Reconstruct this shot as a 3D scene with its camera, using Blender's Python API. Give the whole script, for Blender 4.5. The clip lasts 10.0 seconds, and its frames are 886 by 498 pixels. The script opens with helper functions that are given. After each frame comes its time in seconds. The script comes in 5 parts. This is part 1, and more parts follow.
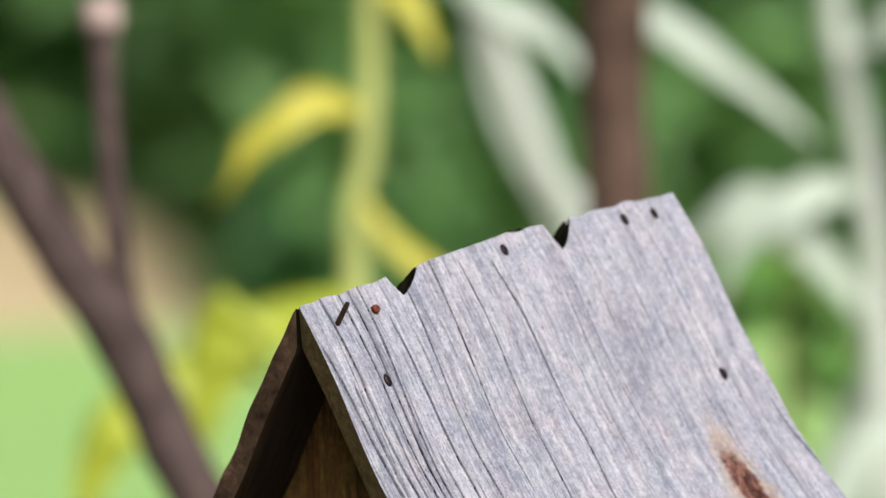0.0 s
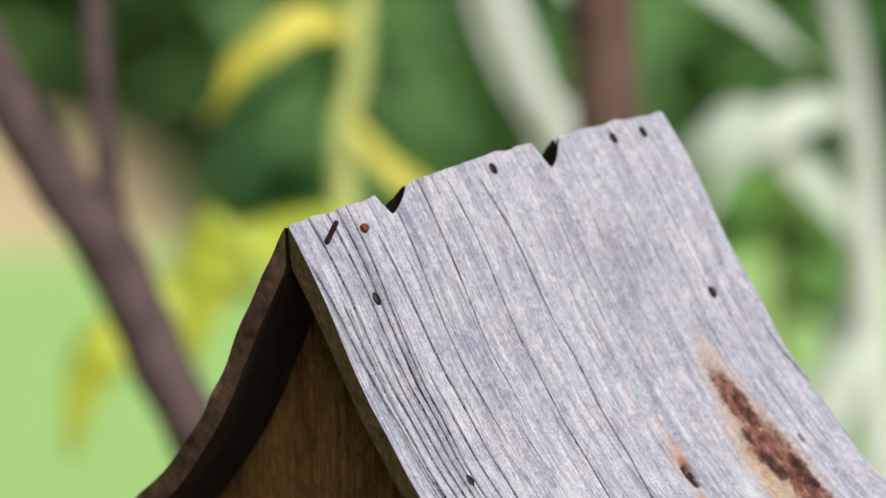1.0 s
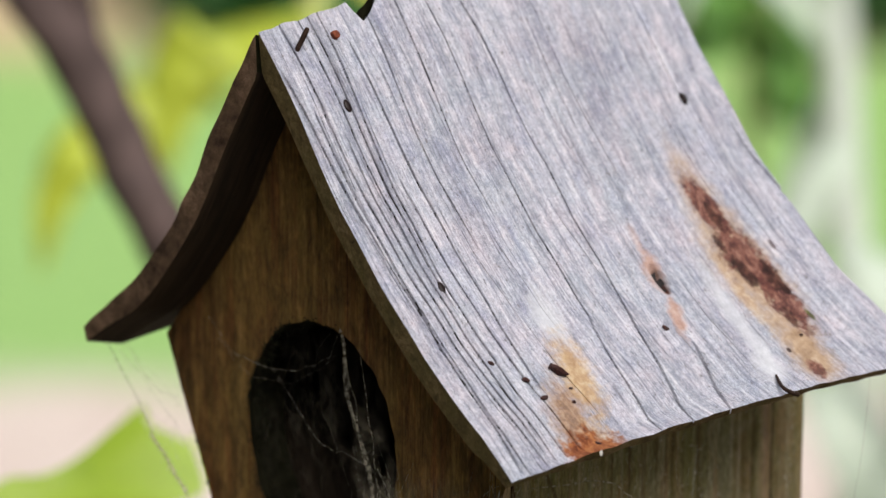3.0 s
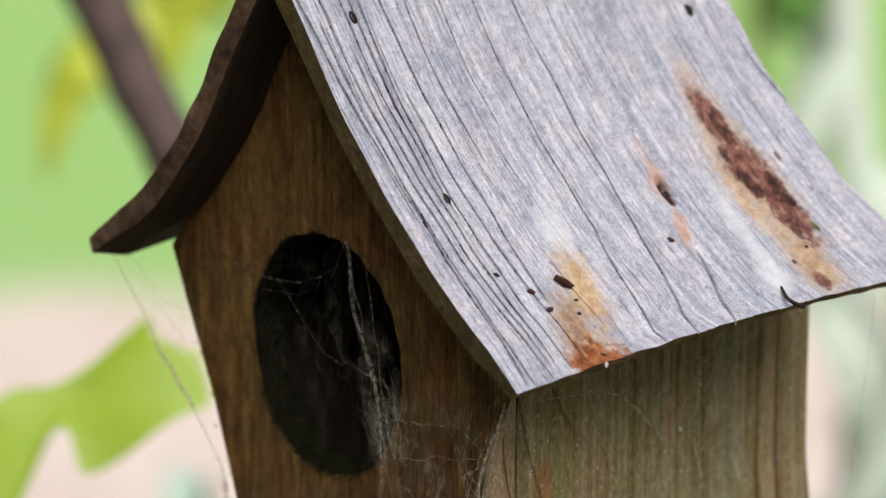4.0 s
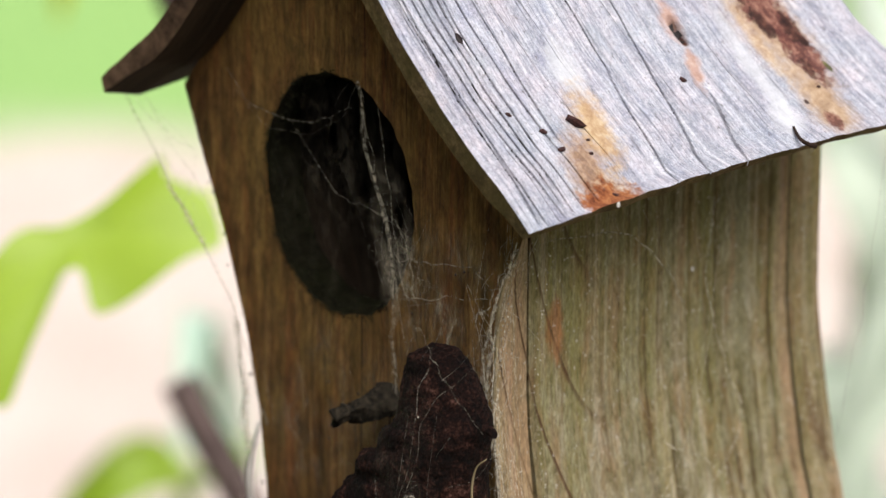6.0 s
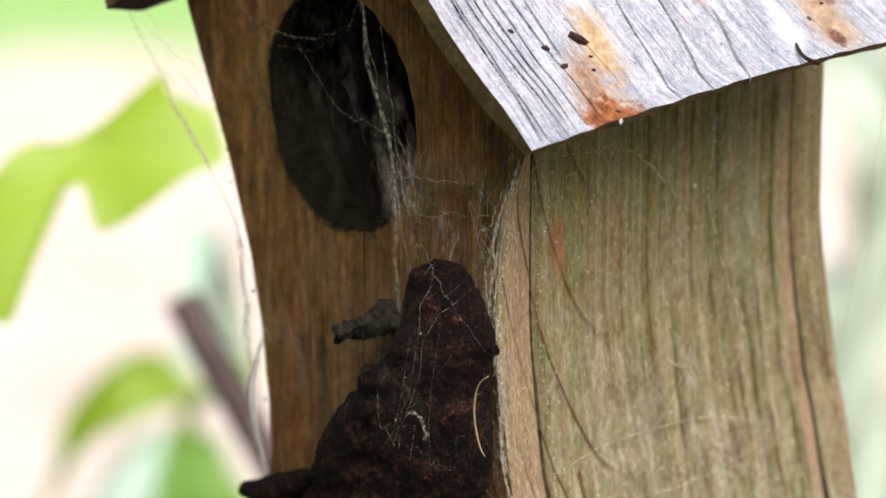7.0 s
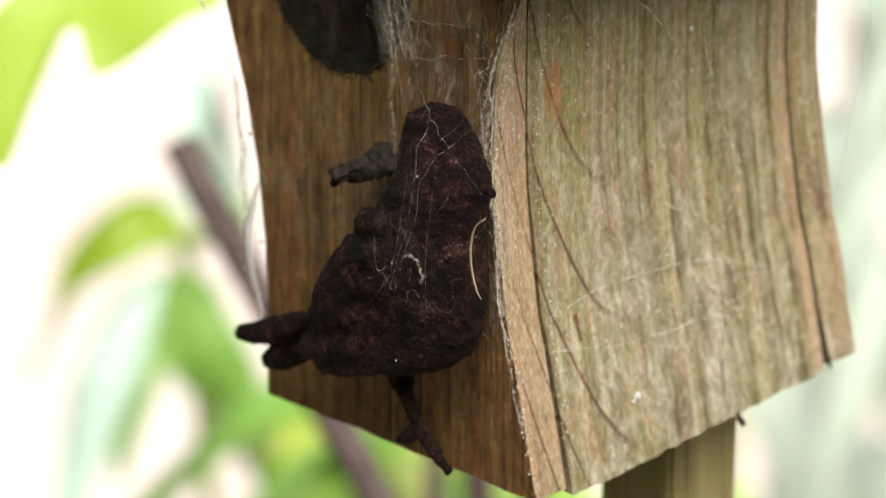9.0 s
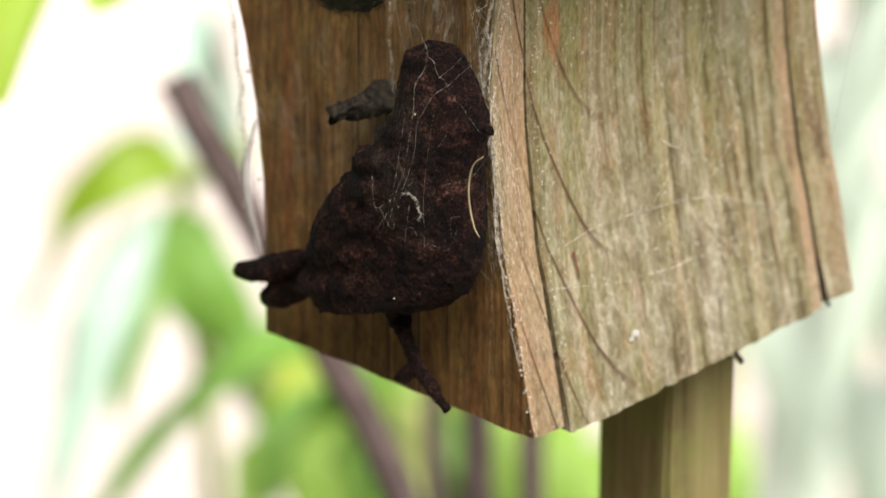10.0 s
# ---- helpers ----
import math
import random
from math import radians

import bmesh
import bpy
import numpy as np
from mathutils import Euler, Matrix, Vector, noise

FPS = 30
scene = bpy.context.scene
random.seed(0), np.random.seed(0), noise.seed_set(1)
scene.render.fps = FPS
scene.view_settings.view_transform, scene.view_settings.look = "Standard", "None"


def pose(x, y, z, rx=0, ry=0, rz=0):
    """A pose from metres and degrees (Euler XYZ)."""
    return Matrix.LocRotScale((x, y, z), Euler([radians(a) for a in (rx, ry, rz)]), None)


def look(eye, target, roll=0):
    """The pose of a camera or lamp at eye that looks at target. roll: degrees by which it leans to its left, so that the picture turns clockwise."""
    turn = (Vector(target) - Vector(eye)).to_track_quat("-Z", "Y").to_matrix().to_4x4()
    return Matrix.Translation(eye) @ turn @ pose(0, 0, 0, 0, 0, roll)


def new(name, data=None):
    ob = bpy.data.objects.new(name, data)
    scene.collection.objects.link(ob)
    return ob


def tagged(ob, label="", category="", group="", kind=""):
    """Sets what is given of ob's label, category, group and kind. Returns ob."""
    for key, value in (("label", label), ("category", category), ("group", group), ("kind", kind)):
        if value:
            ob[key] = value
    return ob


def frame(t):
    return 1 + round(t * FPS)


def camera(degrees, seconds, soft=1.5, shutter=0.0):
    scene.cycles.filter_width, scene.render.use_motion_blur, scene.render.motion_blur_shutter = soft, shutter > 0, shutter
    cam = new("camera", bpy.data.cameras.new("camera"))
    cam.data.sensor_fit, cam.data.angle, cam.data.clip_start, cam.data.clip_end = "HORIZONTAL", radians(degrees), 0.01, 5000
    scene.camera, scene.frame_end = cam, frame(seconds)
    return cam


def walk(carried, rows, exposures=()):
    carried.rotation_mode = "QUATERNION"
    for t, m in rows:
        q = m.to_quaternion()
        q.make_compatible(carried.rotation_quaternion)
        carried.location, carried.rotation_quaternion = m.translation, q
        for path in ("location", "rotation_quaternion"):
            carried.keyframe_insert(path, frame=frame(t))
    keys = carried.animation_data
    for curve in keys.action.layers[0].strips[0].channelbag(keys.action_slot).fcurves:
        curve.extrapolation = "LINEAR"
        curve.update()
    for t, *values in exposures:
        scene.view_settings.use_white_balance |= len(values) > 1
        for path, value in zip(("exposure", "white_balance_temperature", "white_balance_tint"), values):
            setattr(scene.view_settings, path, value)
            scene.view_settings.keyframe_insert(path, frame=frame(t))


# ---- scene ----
# ---- camera: on one spot, tilting slowly down the birdhouse ----
cam = camera(8.0, 10.0, soft=1.5)
cam.data.dof.use_dof = True
cam.data.dof.focus_distance = 1.575
cam.data.dof.aperture_fstop = 10.5
EYE = (0.0, 0.0, 1.70)
PATH = [  # seconds, tilt from straight down, turn, in degrees
    (0.0, 74.8, 0.0), (0.5, 74.4014, -0.0163), (1.0, 74.0641, -0.1033), (1.5, 73.6808, -0.1631), (2.0, 73.1238, -0.174),
    (2.5, 72.7149, -0.3426), (2.7, 72.5616, -0.3807), (3.8, 71.667, -0.342), (4.0, 71.5192, -0.3263), (4.5, 71.1614, -0.2665),
    (5.0, 70.8497, -0.2447), (5.5, 70.5022, -0.2366), (5.7, 70.3285, -0.2257), (6.8, 69.4546, -0.1903), (7.0, 69.3166, -0.1876),
    (7.5, 68.9589, -0.1985), (8.0, 68.5858, -0.2067), (8.5, 68.2945, -0.2148), (9.0, 67.8959, -0.223), (9.5, 67.5739, -0.2393),
    (10.0, 67.3337, -0.242),
]
walk(cam, [(t, pose(*EYE, tilt, 0, turn)) for t, tilt, turn in PATH],
     exposures=[(0.0, 0.10), (2.5, 0.02), (4.0, 0.05), (5.5, 0.25), (7.5, 0.67), (8.5, 0.82), (10.0, 0.83)])

# ---- light: a bright, hazy sky and a soft sun from the upper right ----
world = bpy.data.worlds.new("world")
scene.world = world
world.use_nodes = True
wn = world.node_tree
sky = wn.nodes.new("ShaderNodeTexSky")
sky.sky_type, sky.sun_disc = "NISHITA", False
sky.sun_elevation, sky.sun_rotation = radians(51), radians(156)
sky.air_density, sky.dust_density, sky.ozone_density = 1.0, 2.5, 1.0
wn.links.new(sky.outputs[0], wn.nodes["Background"].inputs[0])
wn.nodes["Background"].inputs[1].default_value = 0.075
sun = new("sun", bpy.data.lights.new("sun", "SUN"))
sun.data.energy, sun.data.angle, sun.data.color = 5.3, radians(54), (1.0, 0.97, 0.93)
sun.matrix_world = look((0.90, -2.01, 2.72), (0, 0, 0))


# ---- node helpers ----
def material(name):
    m = bpy.data.materials.new(name)
    m.use_nodes = True
    return m, m.node_tree.nodes, m.node_tree.links, m.node_tree.nodes["Principled BSDF"]


def coords(n, l, scale, kind="Object"):
    tc, mp = n.new("ShaderNodeTexCoord"), n.new("ShaderNodeMapping")
    mp.inputs["Scale"].default_value = scale
    l.new(tc.outputs[kind], mp.inputs[0])
    return mp.outputs[0]


def grain(n, l, vec, scale=1.0, detail=4.0, rough=0.6, warp=0.0):
    t = n.new("ShaderNodeTexNoise")
    t.inputs["Scale"].default_value, t.inputs["Detail"].default_value = scale, detail
    t.inputs["Roughness"].default_value, t.inputs["Distortion"].default_value = rough, warp
    l.new(vec, t.inputs["Vector"])
    return t.outputs["Fac"]


def ramp(n, l, fac, *stops):
    r = n.new("ShaderNodeValToRGB")
    while len(r.color_ramp.elements) < len(stops):
        r.color_ramp.elements.new(0.5)
    for e, (p, c) in zip(r.color_ramp.elements, stops):
        e.position = p
        e.color = (*c, 1) if isinstance(c, tuple) else (c, c, c, 1)
    l.new(fac, r.inputs[0])
    return r.outputs[0]


def mix(n, l, fac, a, b, how="MIX"):
    x = n.new("ShaderNodeMix")
    x.data_type, x.blend_type = "RGBA", how
    for sock, v in ((x.inputs[0], fac), (x.inputs[6], a), (x.inputs[7], b)):
        if isinstance(v, (int, float)):
            sock.default_value = v
        elif isinstance(v, tuple):
            sock.default_value = (*v, 1)
        else:
            l.new(v, sock)
    return x.outputs[2]


def calc(n, l, how, a, b=0.0, c=None):
    x = n.new("ShaderNodeMath")
    x.operation = how
    for sock, v in zip(x.inputs, (a, b, c)):
        if v is None:
            continue
        if isinstance(v, (int, float)):
            sock.default_value = v
        else:
            l.new(v, sock)
    return x.outputs[0]


def relief(n, l, bsdf, height, strength, distance):
    b = n.new("ShaderNodeBump")
    b.inputs["Strength"].default_value, b.inputs["Distance"].default_value = strength, distance
    l.new(height, b.inputs["Height"])
    l.new(b.outputs[0], bsdf.inputs["Normal"])


def wood(name, along, dark, mid, light, rough=0.85, green=None, stains=None, line=0.35, bump=0.6):
    """Weathered board; along: the scale of the grain on each axis."""
    m, n, l, b = material(name)
    v = coords(n, l, along)
    fine = grain(n, l, v, 1.0, 6.0, 0.65, 0.3)
    v2 = coords(n, l, tuple(a * 0.22 for a in along))
    broad = grain(n, l, v2, 1.0, 3.0, 0.5, 0.8)
    blot = grain(n, l, coords(n, l, (60, 60, 60)), 1.0, 5.0, 0.6)
    both = calc(n, l, "ADD", calc(n, l, "MULTIPLY", fine, 0.6), calc(n, l, "MULTIPLY", broad, 0.4))
    col = ramp(n, l, both, (0.33, dark), (0.5, mid), (0.68, light))
    lines = ramp(n, l, fine, (0.30, 1.0), (0.40, 0.0))
    col = mix(n, l, calc(n, l, "MULTIPLY", lines, line), col, tuple(c * 0.35 for c in dark))
    if green:
        col = mix(n, l, calc(n, l, "MULTIPLY", ramp(n, l, blot, (0.42, 0.0), (0.62, 1.0)), 0.6), col, green)
    speck = grain(n, l, coords(n, l, (2300, 2300, 2300)), 1.0, 3.0, 0.7)
    col = mix(n, l, 0.5, col, ramp(n, l, speck, (0.3, 0.25), (0.7, 0.8)), "OVERLAY")
    if stains:
        hair = grain(n, l, coords(n, l, tuple(a * 2.6 for a in along)), 1.0, 4.0, 0.7, 0.2)
        col = mix(n, l, 0.45, col, ramp(n, l, hair, (0.32, 0.22), (0.5, 0.52), (0.68, 0.84)), "OVERLAY")
        grit = grain(n, l, coords(n, l, (700, 1400, 700)), 1.0, 4.0, 0.75)
        col = mix(n, l, 0.34, col, ramp(n, l, grit, (0.34, 0.22), (0.5, 0.52), (0.64, 0.86)), "OVERLAY")
        patch = grain(n, l, coords(n, l, (55, 150, 55)), 1.0, 7.0, 0.75, 0.5)
        col = mix(n, l, 0.8, col, ramp(n, l, patch, (0.3, (0.30, 0.31, 0.36)), (0.5, (0.5, 0.5, 0.5)), (0.7, (0.72, 0.66, 0.64))), "OVERLAY")
        spots = grain(n, l, coords(n, l, (330, 420, 330)), 1.0, 6.0, 0.7, 0.3)
        col = mix(n, l, 0.45, col, ramp(n, l, spots, (0.32, (0.28, 0.29, 0.31)), (0.5, (0.5, 0.5, 0.5)), (0.66, (0.74, 0.70, 0.67))), "OVERLAY")
        tint = grain(n, l, coords(n, l, (70, 70, 70)), 1.0, 5.0, 0.65)
        col = mix(n, l, 0.3, col, ramp(n, l, tint, (0.36, (0.44, 0.50, 0.49)), (0.5, (0.5, 0.5, 0.5)), (0.64, (0.58, 0.50, 0.48))), "OVERLAY")
        pits = grain(n, l, coords(n, l, (500, 900, 500)), 1.0, 3.0, 0.6)
        col = mix(n, l, calc(n, l, "MULTIPLY", ramp(n, l, pits, (0.30, 1.0), (0.37, 0.0)), 0.65), col, (0.12, 0.105, 0.10))
        col = stains(n, l, col, blot)
    l.new(col, b.inputs["Base Color"])
    b.inputs["Roughness"].default_value = rough
    b.inputs["Specular IOR Level"].default_value = 0.2
    relief(n, l, b, calc(n, l, "ADD", fine, calc(n, l, "MULTIPLY", speck, 0.6)), bump, 0.0008)
    return m


def blob(n, l, cx, cy, rx, ry, turn, wob=0.5, scale=220):
    """1 inside an uneven oval on the roof, seen along z, fading to 0."""
    tc, mp = n.new("ShaderNodeTexCoord"), n.new("ShaderNodeMapping")
    mp.vector_type = "TEXTURE"
    mp.inputs["Location"].default_value = (cx, cy, 0)
    mp.inputs["Rotation"].default_value = (0, 0, radians(turn))
    mp.inputs["Scale"].default_value = (rx, ry, 1000)
    l.new(tc.outputs["Object"], mp.inputs[0])
    d = n.new("ShaderNodeVectorMath")
    d.operation = "LENGTH"
    l.new(mp.outputs[0], d.inputs[0])
    nz = grain(n, l, tc.outputs["Object"], scale, 5.0, 0.65)
    return calc(n, l, "ADD", d.outputs["Value"], calc(n, l, "MULTIPLY", calc(n, l, "SUBTRACT", nz, 0.5), wob * 2)), nz


def roof_stains(n, l, col, blot):
    def lay(col, cx, cy, rx, ry, turn, stops, colours, wob=0.5, amount=1.0, scale=220, inner=420):
        d, nz = blob(n, l, cx, cy, rx, ry, turn, wob, scale)
        inside = ramp(n, l, grain(n, l, coords(n, l, (inner * 0.6, inner, inner)), 1.0, 6.0, 0.75, 0.4), *zip((0.36, 0.5, 0.62), colours))
        return mix(n, l, calc(n, l, "MULTIPLY", ramp(n, l, d, *stops), amount), col, inside)
    soft, firm = ((0.35, 1.0), (1.05, 0.0)), ((0.62, 1.0), (0.95, 0.0))
    tan = ((0.31, 0.20, 0.12), (0.42, 0.28, 0.17), (0.52, 0.38, 0.26))
    black = ((0.018, 0.009, 0.008), (0.045, 0.018, 0.014), (0.11, 0.042, 0.028))
    white = ((0.56, 0.56, 0.59), (0.64, 0.64, 0.67), (0.72, 0.72, 0.75))
    ochre = ((0.24, 0.13, 0.065), (0.42, 0.275, 0.155), (0.56, 0.42, 0.27))
    rusty = ((0.052, 0.017, 0.016), (0.140, 0.048, 0.038), (0.30, 0.145, 0.105))
    salmon = ((0.36, 0.19, 0.13), (0.47, 0.28, 0.21), (0.56, 0.38, 0.30))
    orange = ((0.095, 0.022, 0.008), (0.235, 0.066, 0.020), (0.38, 0.145, 0.050))
    brown = ((0.20, 0.100, 0.045), (0.34, 0.195, 0.10), (0.46, 0.30, 0.18))
    yellow = ((0.38, 0.22, 0.105), (0.51, 0.335, 0.175), (0.61, 0.46, 0.29))
    # the long nail streak: tan run-off, rust crust and black scabs
    col = lay(col, 0.0500, 0.1060, 0.0150, 0.0060, 4, soft, tan, 0.5, 0.55)
    col = lay(col, 0.0690, 0.1055, 0.0260, 0.0120, 2, soft, tan, 0.45, 0.9)
    col = lay(col, 0.0930, 0.1022, 0.0150, 0.0082, -10, soft, tan, 0.45, 0.95)
    col = lay(col, 0.0740, 0.0985, 0.0150, 0.0026, 2, soft, yellow, 0.5, 0.6)
    col = lay(col, 0.0535, 0.1060, 0.0092, 0.0046, 8, firm, rusty, 0.6, 0.95, 420)
    col = lay(col, 0.0665, 0.1070, 0.0110, 0.0075, 8, firm, rusty, 0.75, 0.95, 420)
    col = lay(col, 0.0785, 0.1085, 0.0118, 0.0056, -6, firm, rusty, 0.75, 0.95, 420)
    col = lay(col, 0.0558, 0.1063, 0.0044, 0.0019, 6, firm, black, 0.7, 0.9, 600)
    col = lay(col, 0.0618, 0.1025, 0.0030, 0.0012, 6, firm, black, 0.9, 0.8, 600)
    col = lay(col, 0.0695, 0.1038, 0.0052, 0.0025, 10, firm, black, 0.9, 0.85, 500)
    col = lay(col, 0.0725, 0.1108, 0.0050, 0.0027, -4, firm, black, 0.9, 0.9, 500)
    col = lay(col, 0.0762, 0.1118, 0.0022, 0.0015, 0, firm, black, 0.5, 1.0, 600)
    col = lay(col, 0.0832, 0.1062, 0.0042, 0.0016, -10, firm, black, 1.0, 0.75, 500)
    col = lay(col, 0.0985, 0.0997, 0.0042, 0.0024, -10, firm, rusty, 0.7, 0.9, 420)
    col = lay(col, 0.0906, 0.0981, 0.0010, 0.0008, 0, firm, black, 0.4, 0.9, 420)
    col = lay(col, 0.0847, 0.1119, 0.0024, 0.0008, 0, firm, ((0.05, 0.055, 0.012), (0.10, 0.10, 0.025), (0.16, 0.15, 0.05)), 0.4, 0.9, 420)
    col = lay(col, 0.0655, 0.1174, 0.0018, 0.0008, 0, firm, black, 0.5, 0.8, 420)
    # bleached run beside it
    col = lay(col, 0.0780, 0.0915, 0.0190, 0.0034, -6, soft, white, 0.5, 0.6)
    col = lay(col, 0.0925, 0.0890, 0.0085, 0.0045, -10, soft, white, 0.7, 0.85)
    # the ochre and orange stain at the front corner
    col = lay(col, 0.0618, 0.0405, 0.0085, 0.0060, -8, soft, white, 0.7, 0.75)
    col = lay(col, 0.0850, 0.0268, 0.0150, 0.0078, -25, soft, brown, 0.6, 0.85, 300)
    col = lay(col, 0.0765, 0.0372, 0.0130, 0.0066, -18, soft, yellow, 0.8, 0.9, 300)
    col = lay(col, 0.0925, 0.0300, 0.0090, 0.0062, -20, soft, ochre, 0.6, 0.8, 300)
    col = lay(col, 0.0948, 0.0262, 0.0090, 0.0100, -10, firm, orange, 0.9, 0.95, 300)
    col = lay(col, 0.0965, 0.0250, 0.0022, 0.0045, -10, firm, black, 1.0, 0.6, 420)
    # the torn pit: salmon torn wood, and the hollow's shade painted near-black
    col = lay(col, 0.0540, 0.0795, 0.0045, 0.0016, -10, soft, salmon, 0.7, 0.35, 300)
    col = lay(col, 0.0615, 0.0785, 0.0065, 0.0036, -12, soft, salmon, 0.7, 0.85, 300)
    col = lay(col, 0.0640, 0.0788, 0.0043, 0.0019, -12, firm, ((0.02, 0.008, 0.006), (0.045, 0.015, 0.010), (0.11, 0.040, 0.022)), 0.35, 1.0)
    col = lay(col, 0.0730, 0.0757, 0.0080, 0.0024, -24, soft, salmon, 0.8, 0.85, 300)
    return col


ROOF_WOOD = wood("grey_weathered_cedar", (42, 1500, 42), (0.25, 0.249, 0.290), (0.375, 0.374, 0.430), (0.540, 0.538, 0.605),
                 0.75, None, roof_stains, 0.55, 0.8)
# Near-black mossy end grain; shade of the entrance and ridge cuts is painted in.
HOLE_WOOD = wood("mossy_shaded_end_grain", (500, 500, 500), (0.004, 0.0035, 0.002), (0.010, 0.009, 0.005), (0.021, 0.019, 0.010), 0.95, (0.009, 0.010, 0.004))
END_WOOD = wood("dirty_end_grain", (500, 500, 500), (0.04, 0.027, 0.012), (0.13, 0.090, 0.040), (0.25, 0.180, 0.090), 0.95, (0.095, 0.080, 0.026))
LEFT_END = wood("brown_end_grain", (300, 500, 300), (0.035, 0.02, 0.012), (0.10, 0.06, 0.036), (0.20, 0.125, 0.08), 0.9)
EAVE_WOOD = wood("brown_weathered_cedar", (30, 700, 30), (0.07, 0.04, 0.025), (0.16, 0.095, 0.055), (0.27, 0.17, 0.10), 0.85)
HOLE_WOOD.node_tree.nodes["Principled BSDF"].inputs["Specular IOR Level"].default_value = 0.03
# Roof undersides and interior: their shade is put into this dark wood colour.
SHADE_WOOD = wood("shade_dark_wood", (40, 600, 40), (0.010, 0.006, 0.003), (0.026, 0.016, 0.009), (0.052, 0.033, 0.019), 0.9)


def front_material():
    """Damp brown board: upright grain, rust-red streaks, olive algae and fine checks."""
    m, n, l, b = material("dark_brown_pine")
    streak = grain(n, l, coords(n, l, (330, 330, 13)), 1.0, 7.0, 0.7, 0.5)
    col = ramp(n, l, streak, (0.32, (0.050, 0.021, 0.0065)), (0.5, (0.158, 0.080, 0.023)), (0.68, (0.29, 0.166, 0.056)))
    olive = grain(n, l, coords(n, l, (60, 60, 28)), 1.0, 5.0, 0.65)
    col = mix(n, l, calc(n, l, "MULTIPLY", ramp(n, l, olive, (0.45, 0.0), (0.62, 1.0)), 0.55), col, (0.18, 0.12, 0.033))
    red = grain(n, l, coords(n, l, (170, 170, 14)), 1.0, 5.0, 0.7, 0.3)
    col = mix(n, l, calc(n, l, "MULTIPLY", ramp(n, l, red, (0.52, 0.0), (0.64, 1.0)), 0.6), col, (0.20, 0.072, 0.022))
    mott = grain(n, l, coords(n, l, (190, 190, 80)), 1.0, 7.0, 0.75, 0.6)
    col = mix(n, l, 0.7, col, ramp(n, l, mott, (0.35, 0.14), (0.65, 0.80)), "OVERLAY")
    check = grain(n, l, coords(n, l, (520, 520, 7)), 1.0, 4.0, 0.6, 0.2)
    col = mix(n, l, calc(n, l, "MULTIPLY", ramp(n, l, check, (0.32, 1.0), (0.37, 0.0)), 0.85), col, (0.022, 0.011, 0.006))
    fine = grain(n, l, coords(n, l, (1700, 1700, 330)), 1.0, 5.0, 0.75)
    col = mix(n, l, 0.7, col, ramp(n, l, fine, (0.3, 0.2), (0.7, 0.82)), "OVERLAY")
    l.new(col, b.inputs["Base Color"])
    b.inputs["Roughness"].default_value = 0.85
    b.inputs["Specular IOR Level"].default_value = 0.2
    relief(n, l, b, calc(n, l, "ADD", calc(n, l, "ADD", streak, mott), calc(n, l, "ADD", fine, calc(n, l, "MULTIPLY", check, 1.5))), 0.9, 0.0007)
    return m


FRONT_WOOD = front_material()


